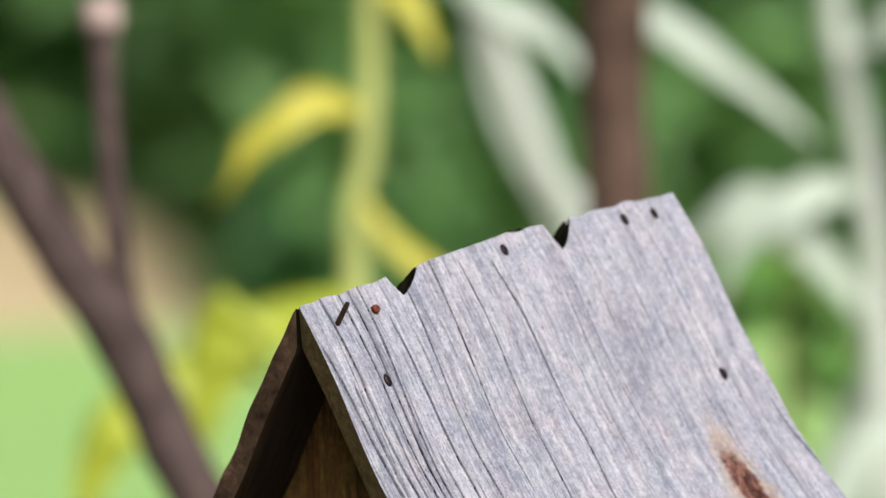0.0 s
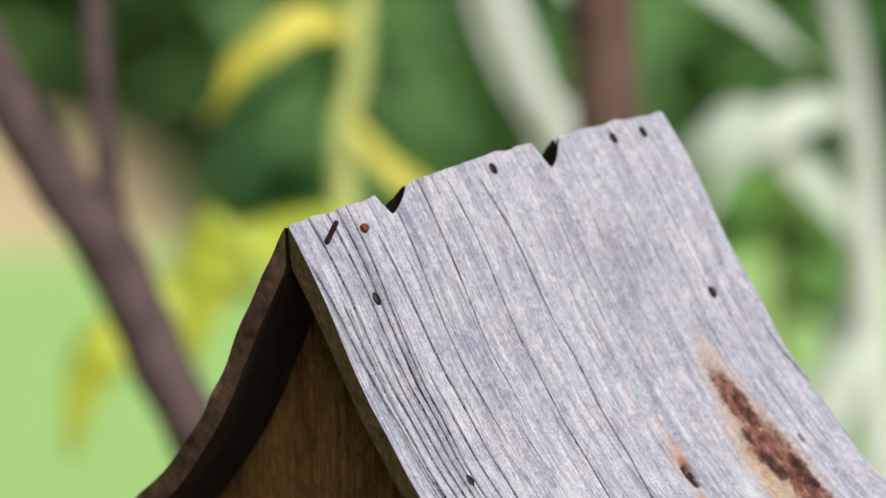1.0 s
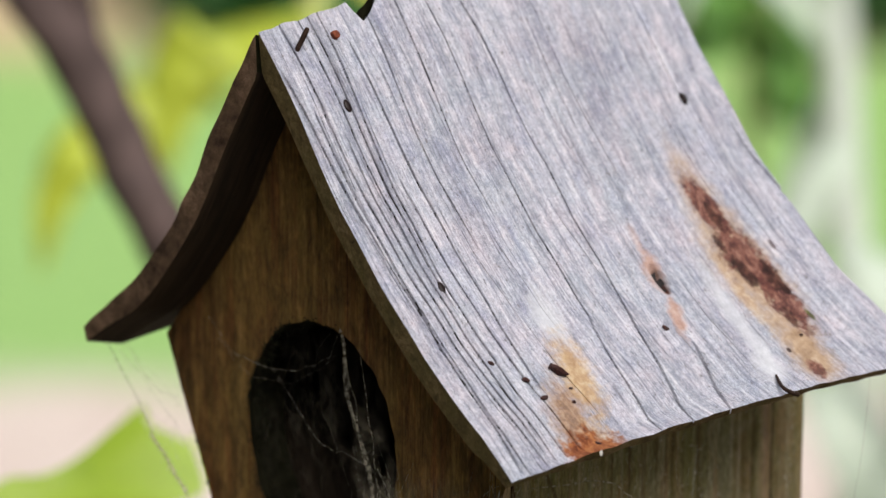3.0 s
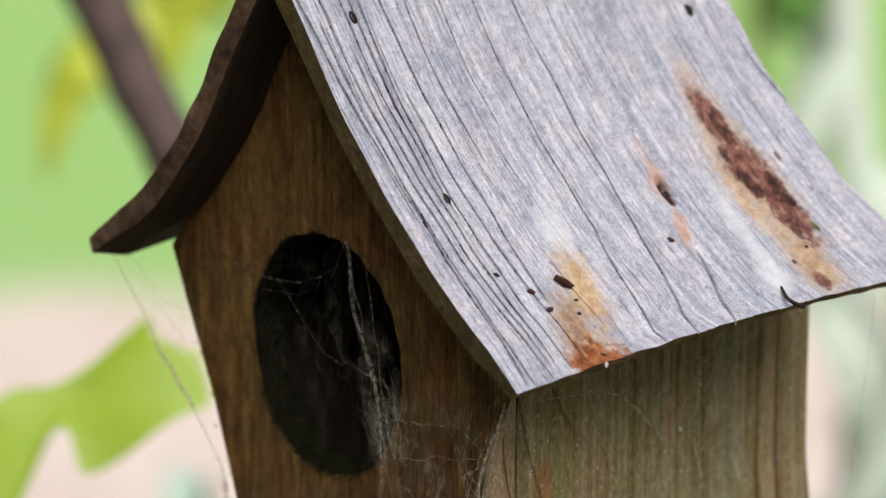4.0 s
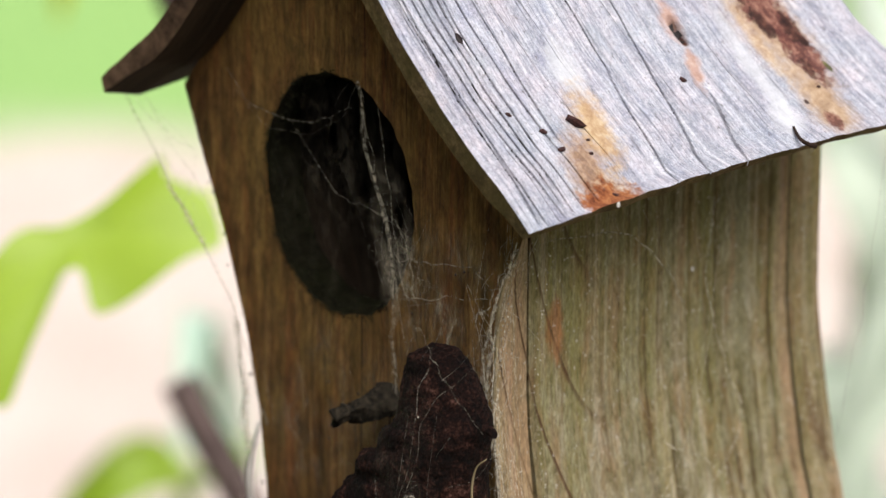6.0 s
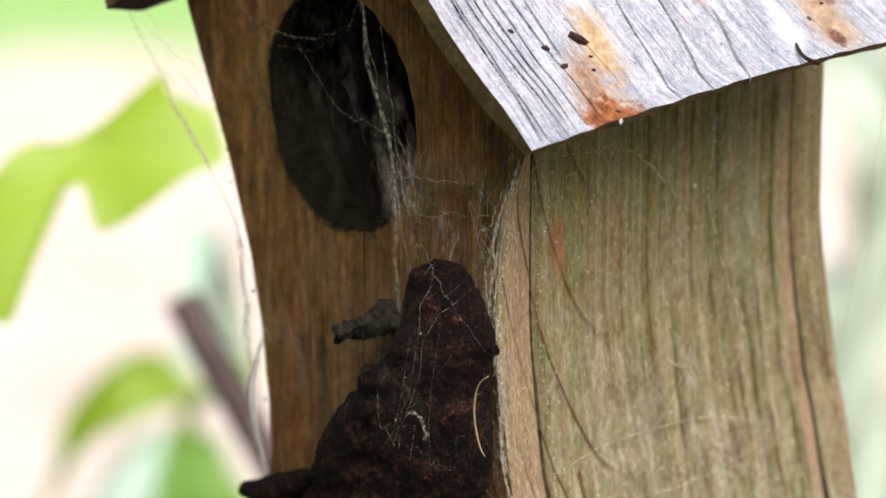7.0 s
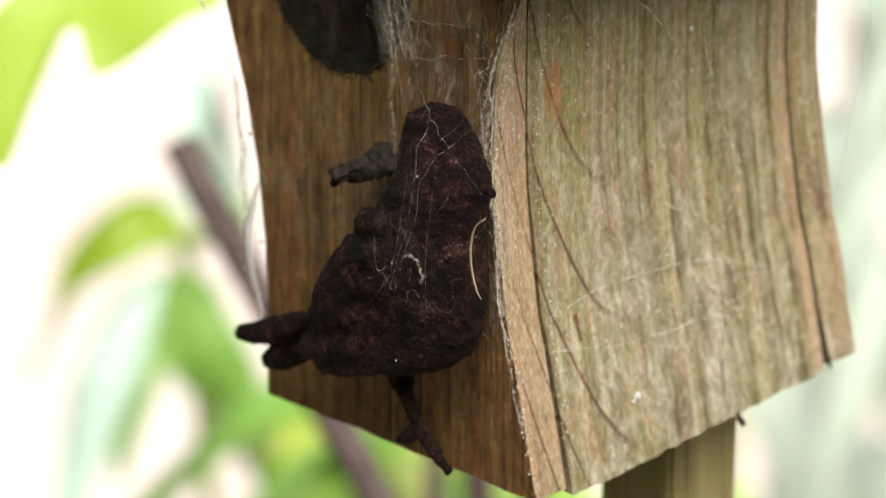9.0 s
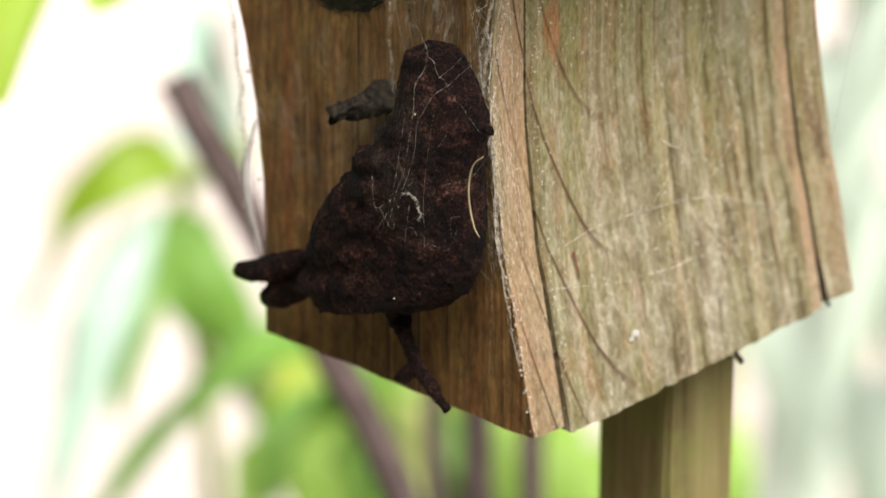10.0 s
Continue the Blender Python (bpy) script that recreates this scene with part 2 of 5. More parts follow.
def side_material():
    """Board with a wide arched figure in its grain, green with algae in patches."""
    m, n, l, b = material("olive_brown_pine")
    tc, sx = n.new("ShaderNodeTexCoord"), n.new("ShaderNodeSeparateXYZ")
    l.new(tc.outputs["Object"], sx.inputs[0])
    y, z = sx.outputs[1], sx.outputs[2]
    off = calc(n, l, "SUBTRACT", y, 0.0544)
    arch = calc(n, l, "SUBTRACT", z, calc(n, l, "MULTIPLY", calc(n, l, "MULTIPLY", off, off), 60.0))
    sway = grain(n, l, coords(n, l, (10, 24, 8)), 1.0, 2.0, 0.4)
    arch = calc(n, l, "ADD", arch, calc(n, l, "MULTIPLY", calc(n, l, "SUBTRACT", sway, 0.5), 0.012))
    sway2 = grain(n, l, coords(n, l, (30, 40, 25)), 1.0, 3.0, 0.6)
    rings = calc(n, l, "FRACT", calc(n, l, "ADD", calc(n, l, "MULTIPLY", arch, 27.8), 0.506))
    ring_line = ramp(n, l, rings, (0.0, 0.0), (0.90, 0.0), (0.955, 1.0), (0.98, 1.0), (1.0, 0.0))
    streak = grain(n, l, coords(n, l, (150, 430, 6)), 1.0, 6.0, 0.7, 0.15)
    fine = grain(n, l, coords(n, l, (1400, 1900, 420)), 1.0, 5.0, 0.75)
    broad = grain(n, l, coords(n, l, (40, 75, 8)), 1.0, 5.0, 0.65)
    mott = grain(n, l, coords(n, l, (230, 260, 120)), 1.0, 7.0, 0.75, 0.5)
    col = ramp(n, l, mott, (0.34, (0.106, 0.080, 0.047)), (0.49, (0.205, 0.172, 0.112)), (0.66, (0.37, 0.335, 0.265)))
    col = mix(n, l, calc(n, l, "MULTIPLY", calc(n, l, "ADD", ramp(n, l, broad, (0.40, 0.0), (0.60, 0.6)), ramp(n, l, calc(n, l, "MULTIPLY", z, -5.0), (0.60, 0.65), (1.0, 0.0))), 0.62), col, (0.205, 0.182, 0.052))
    red = grain(n, l, coords(n, l, (110, 150, 34)), 1.0, 6.0, 0.7, 0.4)
    col = mix(n, l, calc(n, l, "MULTIPLY", ramp(n, l, red, (0.52, 0.0), (0.64, 1.0)), 0.42), col, (0.25, 0.13, 0.06))
    right = ramp(n, l, calc(n, l, "MULTIPLY", y, 10.0), (0.45, 0.45), (0.70, 1.0))
    col = mix(n, l, calc(n, l, "MULTIPLY", calc(n, l, "MULTIPLY", ramp(n, l, streak, (0.38, 1.0), (0.47, 0.0)), right), 0.85), col, (0.070, 0.040, 0.015))
    col = mix(n, l, calc(n, l, "MULTIPLY", ramp(n, l, streak, (0.54, 0.0), (0.64, 1.0)), 0.5), col, (0.37, 0.32, 0.235))
    dy = calc(n, l, "DIVIDE", calc(n, l, "SUBTRACT", y, 0.0334), 0.0035)
    dz = calc(n, l, "DIVIDE", calc(n, l, "SUBTRACT", z, -0.1358), 0.0096)
    bare = calc(n, l, "ADD", calc(n, l, "ADD", calc(n, l, "MULTIPLY", dy, dy), calc(n, l, "MULTIPLY", dz, dz)), calc(n, l, "MULTIPLY", mott, 3.6))
    col = mix(n, l, calc(n, l, "MULTIPLY", ramp(n, l, calc(n, l, "MULTIPLY", bare, 0.35), (0.72, 1.0), (0.98, 0.0)), 0.65), col, (0.30, 0.115, 0.045))
    edge = ramp(n, l, calc(n, l, "MULTIPLY", y, 5.0), (0.10, 0.75), (0.117, 0.75), (0.122, 0.05), (0.572, 0.0), (0.588, 0.9), (0.603, 0.25))
    col = mix(n, l, calc(n, l, "MULTIPLY", edge, ramp(n, l, red, (0.30, 0.35), (0.60, 0.95))), col, (0.37, 0.225, 0.145))
    col = mix(n, l, calc(n, l, "MULTIPLY", calc(n, l, "MULTIPLY", ring_line, calc(n, l, "MULTIPLY", ramp(n, l, sway2, (0.35, 0.25), (0.55, 1.0)), ramp(n, l, calc(n, l, "MULTIPLY", y, 10.0), (0.42, 1.0), (0.52, 0.0)))), 1.0), col, (0.075, 0.036, 0.016))
    band = grain(n, l, coords(n, l, (10, 190, 4)), 1.0, 3.0, 0.55)
    col = mix(n, l, 0.55, col, ramp(n, l, band, (0.36, (0.31, 0.29, 0.22)), (0.46, (0.43, 0.47, 0.38)), (0.56, (0.54, 0.54, 0.53)), (0.66, (0.68, 0.64, 0.62))), "OVERLAY")
    col = mix(n, l, 0.55, col, ramp(n, l, fine, (0.34, 0.10), (0.66, 0.92)), "OVERLAY")
    bits = grain(n, l, coords(n, l, (650, 650, 650)), 1.0, 3.0, 0.6)
    col = mix(n, l, calc(n, l, "MULTIPLY", ramp(n, l, bits, (0.64, 0.0), (0.70, 1.0)), 0.5), col, (0.60, 0.56, 0.50))
    l.new(col, b.inputs["Base Color"])
    b.inputs["Roughness"].default_value = 0.85
    b.inputs["Specular IOR Level"].default_value = 0.2
    relief(n, l, b, calc(n, l, "ADD", streak, fine), 0.6, 0.0006)
    return m


SIDE_WOOD = side_material()
POST_WOOD = wood("green_brown_stake", (420, 420, 14), (0.09, 0.06, 0.028), (0.24, 0.19, 0.08), (0.38, 0.32, 0.15), 0.9, (0.23, 0.24, 0.07))


def plain(name, colour, rough, metal=0.0, vary=0.35, scale=400, bump=0.4, dist=0.0005, colour2=None, sss=0.0):
    m, n, l, b = material(name)
    g = grain(n, l, coords(n, l, (scale,) * 3), 1.0, 5.0, 0.6)
    c2 = colour2 or tuple(c * (1 - vary) for c in colour)
    l.new(ramp(n, l, g, (0.35, c2), (0.65, colour)), b.inputs["Base Color"])
    b.inputs["Roughness"].default_value, b.inputs["Metallic"].default_value = rough, metal
    b.inputs["Specular IOR Level"].default_value = 0.2
    relief(n, l, b, g, bump, dist)
    return m


def leafy(name, colour, colour2, scale=60, rough=0.45, clear=0.35, glow=(1.0, 1.0, 0.55)):
    """Thin leaf: lets part of the light through."""
    m, n, l, b = material(name)
    g = grain(n, l, coords(n, l, (scale,) * 3), 1.0, 4.0, 0.6)
    ge = n.new("ShaderNodeNewGeometry")
    k = calc(n, l, "ADD", g, calc(n, l, "MULTIPLY", calc(n, l, "SUBTRACT", ge.outputs["Random Per Island"], 0.5), 0.5))
    col = ramp(n, l, k, (0.35, colour2), (0.65, colour))
    l.new(col, b.inputs["Base Color"])
    b.inputs["Roughness"].default_value = rough
    tr, mx = n.new("ShaderNodeBsdfTranslucent"), n.new("ShaderNodeMixShader")
    l.new(mix(n, l, 1.0, col, glow, "MULTIPLY"), tr.inputs[0])
    mx.inputs[0].default_value = clear
    l.new(b.outputs[0], mx.inputs[1])
    l.new(tr.outputs[0], mx.inputs[2])
    l.new(mx.outputs[0], n["Material Output"].inputs[0])
    return m


def rust_material():
    m, n, l, b = material("dark_rusty_iron")
    big = grain(n, l, coords(n, l, (130, 130, 130)), 1.0, 5.0, 0.65, 0.6)
    fine = grain(n, l, coords(n, l, (1100, 1100, 1100)), 1.0, 5.0, 0.75)
    k = calc(n, l, "ADD", calc(n, l, "MULTIPLY", big, 0.45), calc(n, l, "MULTIPLY", fine, 0.55))
    col = ramp(n, l, k, (0.43, (0.004, 0.0025, 0.0022)), (0.53, (0.019, 0.0075, 0.0055)), (0.60, (0.072, 0.029, 0.020)), (0.68, (0.24, 0.125, 0.095)))
    l.new(col, b.inputs["Base Color"])
    b.inputs["Roughness"].default_value = 0.8
    b.inputs["Specular IOR Level"].default_value = 0.12
    relief(n, l, b, k, 1.0, 0.004)
    return m


RUST = rust_material()
NAIL = plain("rusty_nail", (0.05, 0.028, 0.02), 0.7, 0.4, 0.5, 900)
RED_NAIL = plain("red_rust", (0.22, 0.06, 0.03), 0.8, 0.2, 0.5, 900)
DEBRIS = plain("dark_seed_husk", (0.016, 0.007, 0.006), 0.4, 0.0, 0.5, 900)
HUSK = plain("red_brown_husk", (0.060, 0.020, 0.016), 0.45, 0.0, 0.8, 1500)
# near-black for the roof faces deep in the checks
CHECK_BLACK = plain("black_check_bottoms", (0.050, 0.044, 0.044), 0.95, 0.0, 0.5, 900)
PEG_WOOD = plain("grey_peg", (0.036, 0.028, 0.018), 0.95, 0.0, 0.9, 600, 1.0, 0.001)
BARK = plain("purple_brown_bark", (0.115, 0.080, 0.073), 0.85, 0.0, 0.45, 90, 0.8, 0.002)
TRUNK_BARK = plain("brown_bark", (0.135, 0.085, 0.062), 0.85, 0.0, 0.5, 60, 0.8, 0.003)
CUT_WOOD = plain("pale_cut_wood", (0.55, 0.42, 0.38), 0.8, 0.0, 0.25, 200)
def silk_material():
    m, n, l, b = material("dusty_silk")
    b.inputs["Base Color"].default_value = (0.86, 0.79, 0.66, 1)
    b.inputs["Roughness"].default_value = 0.6
    thru, half = n.new("ShaderNodeBsdfTranslucent"), n.new("ShaderNodeMixShader")
    thru.inputs[0].default_value, half.inputs[0].default_value = (0.88, 0.84, 0.76, 1), 0.5
    l.new(b.outputs[0], half.inputs[1])
    l.new(thru.outputs[0], half.inputs[2])
    clear, mx = n.new("ShaderNodeBsdfTransparent"), n.new("ShaderNodeMixShader")
    beads = grain(n, l, coords(n, l, (700, 700, 700)), 1.0, 2.0, 0.5)
    l.new(ramp(n, l, beads, (0.40, 0.15), (0.65, 0.8)), mx.inputs[0])
    l.new(clear.outputs[0], mx.inputs[1])
    l.new(half.outputs[0], mx.inputs[2])
    l.new(mx.outputs[0], n["Material Output"].inputs[0])
    return m


WEB = silk_material()
DRY_GRASS = plain("dry_straw", (0.33, 0.26, 0.15), 0.7, 0.0, 0.25, 300)
LEAF_GREEN = leafy("green_leaf", (0.40, 0.64, 0.14), (0.28, 0.50, 0.09), clear=0.5)
LEAF_LIME = leafy("lime_leaf", (0.44, 0.60, 0.05), (0.35, 0.50, 0.04), clear=0.5, glow=(1.0, 1.0, 0.4))
LEAF_FRESH = leafy("fresh_leaf", (0.62, 0.78, 0.20), (0.46, 0.66, 0.13), clear=0.5)
LEAF_YELLOW = leafy("yellow_leaf", (0.80, 0.70, 0.06), (0.66, 0.62, 0.08), clear=0.25, glow=(1.0, 1.0, 0.5))
LEAF_CHARTREUSE = leafy("chartreuse_leaf", (0.62, 0.68, 0.06), (0.52, 0.60, 0.06), clear=0.3, glow=(1.0, 1.0, 0.4))
LEAF_PALE = leafy("pale_leaf", (0.76, 0.81, 0.73), (0.64, 0.72, 0.61), clear=0.32, glow=(1.0, 1.0, 0.92))
LEAF_STEM = leafy("yellow_green_stem", (0.60, 0.66, 0.22), (0.42, 0.52, 0.16), clear=0.15)
LEAF_DARK = leafy("shrub_leaf", (0.23, 0.42, 0.15), (0.065, 0.175, 0.055), 3)


def lawn_material():
    m, n, l, b = material("ground")
    tc = n.new("ShaderNodeTexCoord")
    sx = n.new("ShaderNodeSeparateXYZ")
    l.new(tc.outputs["Object"], sx.inputs[0])
    wob = grain(n, l, tc.outputs["Object"], 2.2, 4.0, 0.6)
    fine = grain(n, l, tc.outputs["Object"], 90.0, 5.0, 0.7)
    dist = calc(n, l, "ADD", sx.outputs[1], calc(n, l, "MULTIPLY", calc(n, l, "SUBTRACT", wob, 0.5), 0.5))
    grass = ramp(n, l, fine, (0.3, (0.19, 0.36, 0.09)), (0.7, (0.35, 0.54, 0.18)))
    soil = ramp(n, l, fine, (0.3, (0.46, 0.34, 0.19)), (0.7, (0.62, 0.49, 0.30)))
    conc = ramp(n, l, fine, (0.3, (0.57, 0.47, 0.42)), (0.7, (0.71, 0.61, 0.57)))
    dry = grain(n, l, tc.outputs["Object"], 7.0, 4.0, 0.6)
    conc = mix(n, l, 0.45, conc, ramp(n, l, dry, (0.35, (0.36, 0.36, 0.33)), (0.65, (0.62, 0.60, 0.56))), "OVERLAY")
    col = mix(n, l, ramp(n, l, calc(n, l, "MULTIPLY", dist, 0.1), (0.490, 0.0), (0.500, 1.0)), conc, grass)
    col = mix(n, l, ramp(n, l, calc(n, l, "MULTIPLY", dist, 0.1), (0.59, 0.0), (0.605, 1.0)), col, soil)
    col = mix(n, l, ramp(n, l, calc(n, l, "MULTIPLY", dist, 0.1), (0.69, 0.0), (0.72, 1.0)), col, grass)
    # Unseen near ground: albedo set for the light it bounces onto the house.
    near_ground = ramp(n, l, fine, (0.3, (0.20, 0.16, 0.11)), (0.7, (0.36, 0.30, 0.22)))
    col = mix(n, l, ramp(n, l, calc(n, l, "MULTIPLY", dist, 0.1), (0.31, 0.0), (0.325, 1.0)), near_ground, col)
    l.new(col, b.inputs["Base Color"])
    b.inputs["Roughness"].default_value = 0.9
    relief(n, l, b, fine, 0.5, 0.01)
    return m


# ---- mesh helpers ----
def part(name, bm, mat, parent=None, label="", smooth=True):
    me = bpy.data.meshes.new(name)
    bmesh.ops.recalc_face_normals(bm, faces=bm.faces)
    bm.to_mesh(me)
    bm.free()
    if smooth:
        for p in me.polygons:
            p.use_smooth = True
    for mm in (mat if isinstance(mat, (list, tuple)) else [mat]):
        me.materials.append(mm)
    ob = new(name, me)
    ob.parent = parent
    return tagged(ob, label) if label else ob


def curve_points(ctrl, n):
    """n + 1 points along a smooth line through the control points."""
    p = np.array(ctrl, float)
    p = np.vstack([2 * p[0] - p[1], p, 2 * p[-1] - p[-2]])
    out = []
    for s in np.linspace(0, len(ctrl) - 1, n + 1):
        i = min(int(s), len(ctrl) - 2)
        u = s - i
        a, b, c, d = p[i:i + 4]
        out.append(0.5 * (2 * b + (c - a) * u + (2 * a - 5 * b + 4 * c - d) * u * u + (3 * b - a - 3 * c + d) * u ** 3))
    return np.array(out)


def tube(bm, ctrl, radii, sides=10, n=24, rough=0.0, cap=None):
    pts = curve_points(ctrl, n)
    rad = np.interp(np.linspace(0, 1, n + 1), np.linspace(0, 1, len(radii)), radii)
    rings, up = [], Vector((0.3, 0.5, 0.8)).normalized()
    for i, p in enumerate(pts):
        d = Vector(pts[min(i + 1, n)] - pts[max(i - 1, 0)]).normalized()
        a = d.cross(up).normalized()
        c = d.cross(a)
        ring = []
        for k in range(sides):
            w = 2 * math.pi * k / sides
            r = rad[i] * (1 + rough * noise.noise(Vector(p) * 60 + Vector((k, 0, 0))))
            ring.append(bm.verts.new(Vector(p) + (a * math.cos(w) + c * math.sin(w)) * r))
        rings.append(ring)
    for r0, r1 in zip(rings, rings[1:]):
        for k in range(sides):
            bm.faces.new((r0[k], r0[(k + 1) % sides], r1[(k + 1) % sides], r1[k]))
    bm.faces.new(rings[0])
    end = bm.faces.new(rings[-1])
    if cap is not None:
        end.material_index = cap
    return bm


def blade(bm, ctrl, width, side, fold=0.25, n=18, shape="lance", wave=0.06, thick=0.0004):
    """A leaf along a smooth line: side is the way across it."""
    pts, side = curve_points(ctrl, n), Vector(side).normalized()
    rows = []
    for i, p in enumerate(pts):
        u = i / n
        if shape == "lance":
            w = math.sin(math.pi * min(1.0, u * 0.96 + 0.03)) ** 0.75 * (1.15 - 0.4 * u)
        else:
            w = 1.0 - 0.35 * u if u < 0.85 else (1 - u) / 0.15 * 0.7
        d = Vector(pts[min(i + 1, n)] - pts[max(i - 1, 0)]).normalized()
        s = (side - d * side.dot(d)).normalized()
        up = s.cross(d)
        row = []
        for k in (-1, -0.5, 0, 0.5, 1):
            q = Vector(p) + s * (k * w * width / 2) + up * (abs(k) * fold * w * width / 2)
            q += up * (wave * width * math.sin(u * 17 + k * 3))
            row.append(q)
        rows.append(row)
    top = [[bm.verts.new(q) for q in r] for r in rows]
    bot = [[bm.verts.new(q - Vector((0, 0, thick))) for q in r] for r in rows]
    for g, flip in ((top, False), (bot, True)):
        for r0, r1 in zip(g, g[1:]):
            for k in range(4):
                f = (r0[k], r0[k + 1], r1[k + 1], r1[k])
                bm.faces.new(f[::-1] if flip else f)
    for k in (0, 4):
        for i in range(n):
            bm.faces.new((top[i][k], top[i + 1][k], bot[i + 1][k], bot[i][k]))
    return bm


# ---- the birdhouse, in its own axes: x across the front, y to the back, z up from the front tip of the ridge ----
birdhouse = tagged(new("birdhouse"), "weathered wooden birdhouse with flared grey roof on a stake", "birdhouse")
HOUSE = pose(-0.03609, 1.5158, 1.27376, 0, 0, -47)
birdhouse.matrix_world = HOUSE

SET_BACK = Vector((-0.0054, 0.0050, -0.0027))
BODY = HOUSE @ Matrix.Translation(SET_BACK)

FRONT_X, FRONT_Z = (0, .0152, .031, .045, .060, .0705, .0814, .0914), (0, -.0187, -.0405, -.0560, -.0708, -.0789, -.0866, -.0954)
BACK_X, BACK_Z = (0, .0121, .025, .0383, .0457, .059, .076, .108), (.0058, -.0071, -.0240, -.0397, -.0482, -.0598, -.0730, -.0900)
RIDGE_Y, RIDGE_W = (0, .03, .041, .072, .085, .113, .1315), (0, .36, .62, 1.03, 1.02, 1.08, .97)


def roof_height(x, y):
    w = y / 0.13
    w += (np.interp(y, RIDGE_Y, RIDGE_W) - w) * max(0.0, 1 - x / 0.03)
    return np.interp(x, FRONT_X, FRONT_Z) * (1 - w) + np.interp(x, BACK_X, BACK_Z) * w


def sheet_solid(name, top, bottom, mat, parent, label="", rim=None, ridge=None, under=None, ridge_end=0):
    """A closed board from two grids of points of one size."""
    rows, cols = len(top), len(top[0])
    verts = [p for g in (top, bottom) for r in g for p in r]
    at = lambda g, i, j: g * rows * cols + i * cols + j
    faces = []
    for i in range(rows - 1):
        for j in range(cols - 1):
            faces.append((at(0, i, j), at(0, i, j + 1), at(0, i + 1, j + 1), at(0, i + 1, j)))
            faces.append((at(1, i, j), at(1, i + 1, j), at(1, i + 1, j + 1), at(1, i, j + 1)))
    for i in range(rows - 1):
        for j in (0, cols - 1):
            faces.append((at(0, i, j), at(0, i + 1, j), at(1, i + 1, j), at(1, i, j)))
    for j in range(cols - 1):
        for i in (0, rows - 1):
            faces.append((at(0, i, j), at(1, i, j), at(1, i, j + 1), at(0, i, j + 1)))
    me = bpy.data.meshes.new(name)
    me.from_pydata(verts, [], faces)
    if rim:
        for k, p in enumerate(me.polygons):
            p.material_index = 1 if k >= 2 * (rows - 1) * (cols - 1) or k % 2 else 0
            m = k - 2 * (rows - 1) * (cols - 1)
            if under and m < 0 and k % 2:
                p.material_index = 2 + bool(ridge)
            if ridge and 0 <= m < 2 * (rows - 1) and m % 2 == ridge_end:
                p.material_index = 2
    bm = bmesh.new()
    bm.from_mesh(me)
    bpy.data.meshes.remove(me)
    ob = part(name, bm, [x for x in (mat, rim, ridge, under) if x], parent, label)
    for p in ob.data.polygons:
        p.use_smooth = False
    return ob


# long checks: place at the ridge, slant, bow, from and to down the slope, depth, width
CRACKS = [(*c, 0.0044, 0.00025 if c[0] < 0.03 else 0.00019) for c in (
    (-.0013, .2557, -2.169, .008, .092), (.0032, .1300, -1.10, .016, .092), (.0100, .0450, -.070, .022, .090), (.0163, -.0100, .25, 0, .055), (.0205, .0100, .30, .030, .092), (.0069, .0586, -.036, 0, .092), (.0130, .0330, -.106, 0, .092), (.0196, -.0697, .655, 0, .092),
    (.0238, .1026, -1.128, .007, .077), (.0339, -.1275, 2.590, .004, .046), (.0439, -.1145, 2.110, 0, .042), (.0523, .0356, -.659, .002, .068),
    (.0614, .2226, -2.845, .004, .100), (.0631, -.1777, 0, .066, .098), (.1038, -.3631, 0, .080, .104), (.1210, .1839, 0, .040, .065))]
rng = random.Random(7)
for k in range(26):
    a = rng.uniform(0, 0.07)
    CRACKS.append((0.132 * rng.random() ** 1.3, rng.uniform(-.05, .12), 0, a, a + rng.uniform(0.01, 0.04), rng.uniform(0.0004, 0.0014), 0.00010))


def roof_relief(x, y):
    h = 0.00014 * noise.noise(Vector((x * 25, y * 900, 3))) + 0.0003 * noise.noise(Vector((x * 12, y * 160, 9)))
    for k, (y0, slant, bow, a, b, depth, wide) in enumerate(CRACKS):
        if a < x < b and abs(y - y0 - slant * x - bow * x * x) < 0.0012:
            e = abs(y - y0 - slant * x - bow * x * x - 0.0004 * noise.noise(Vector((x * 70, k * 7, 0)))) / wide
            if e < 2.5:
                h -= depth * math.exp(-e ** 6) * min(1, (x - a + 0.002) / 0.008, (b - x) / 0.01) * (0.75 + 0.5 * noise.noise(Vector((x * 50, k, 3))))
    pit = ((x - 0.0636) / 0.0030) ** 2 + ((y - 0.0789) / 0.0016) ** 2
    if pit < 4:
        h -= 0.003 * math.exp(-pit * pit)
    return h


def notch(y):
    """How far the ridge edge is cut back down the slope."""
    cut = 0.0006 * (noise.noise(Vector((y * 180, 5, 5))) + 0.6)
    for y0, y1, y2, depth in ((0.0294, 0.0316, 0.0408, 0.0042), (0.0838, 0.0858, 0.0938, 0.0056)):
        if y0 < y < y1:
            cut = max(cut, depth * ((y - y0) / (y1 - y0)) ** 0.8)
        elif y1 <= y < y2:
            cut = max(cut, depth * (1 - ((y - y1) / (y2 - y1)) ** 1.5))
    return cut


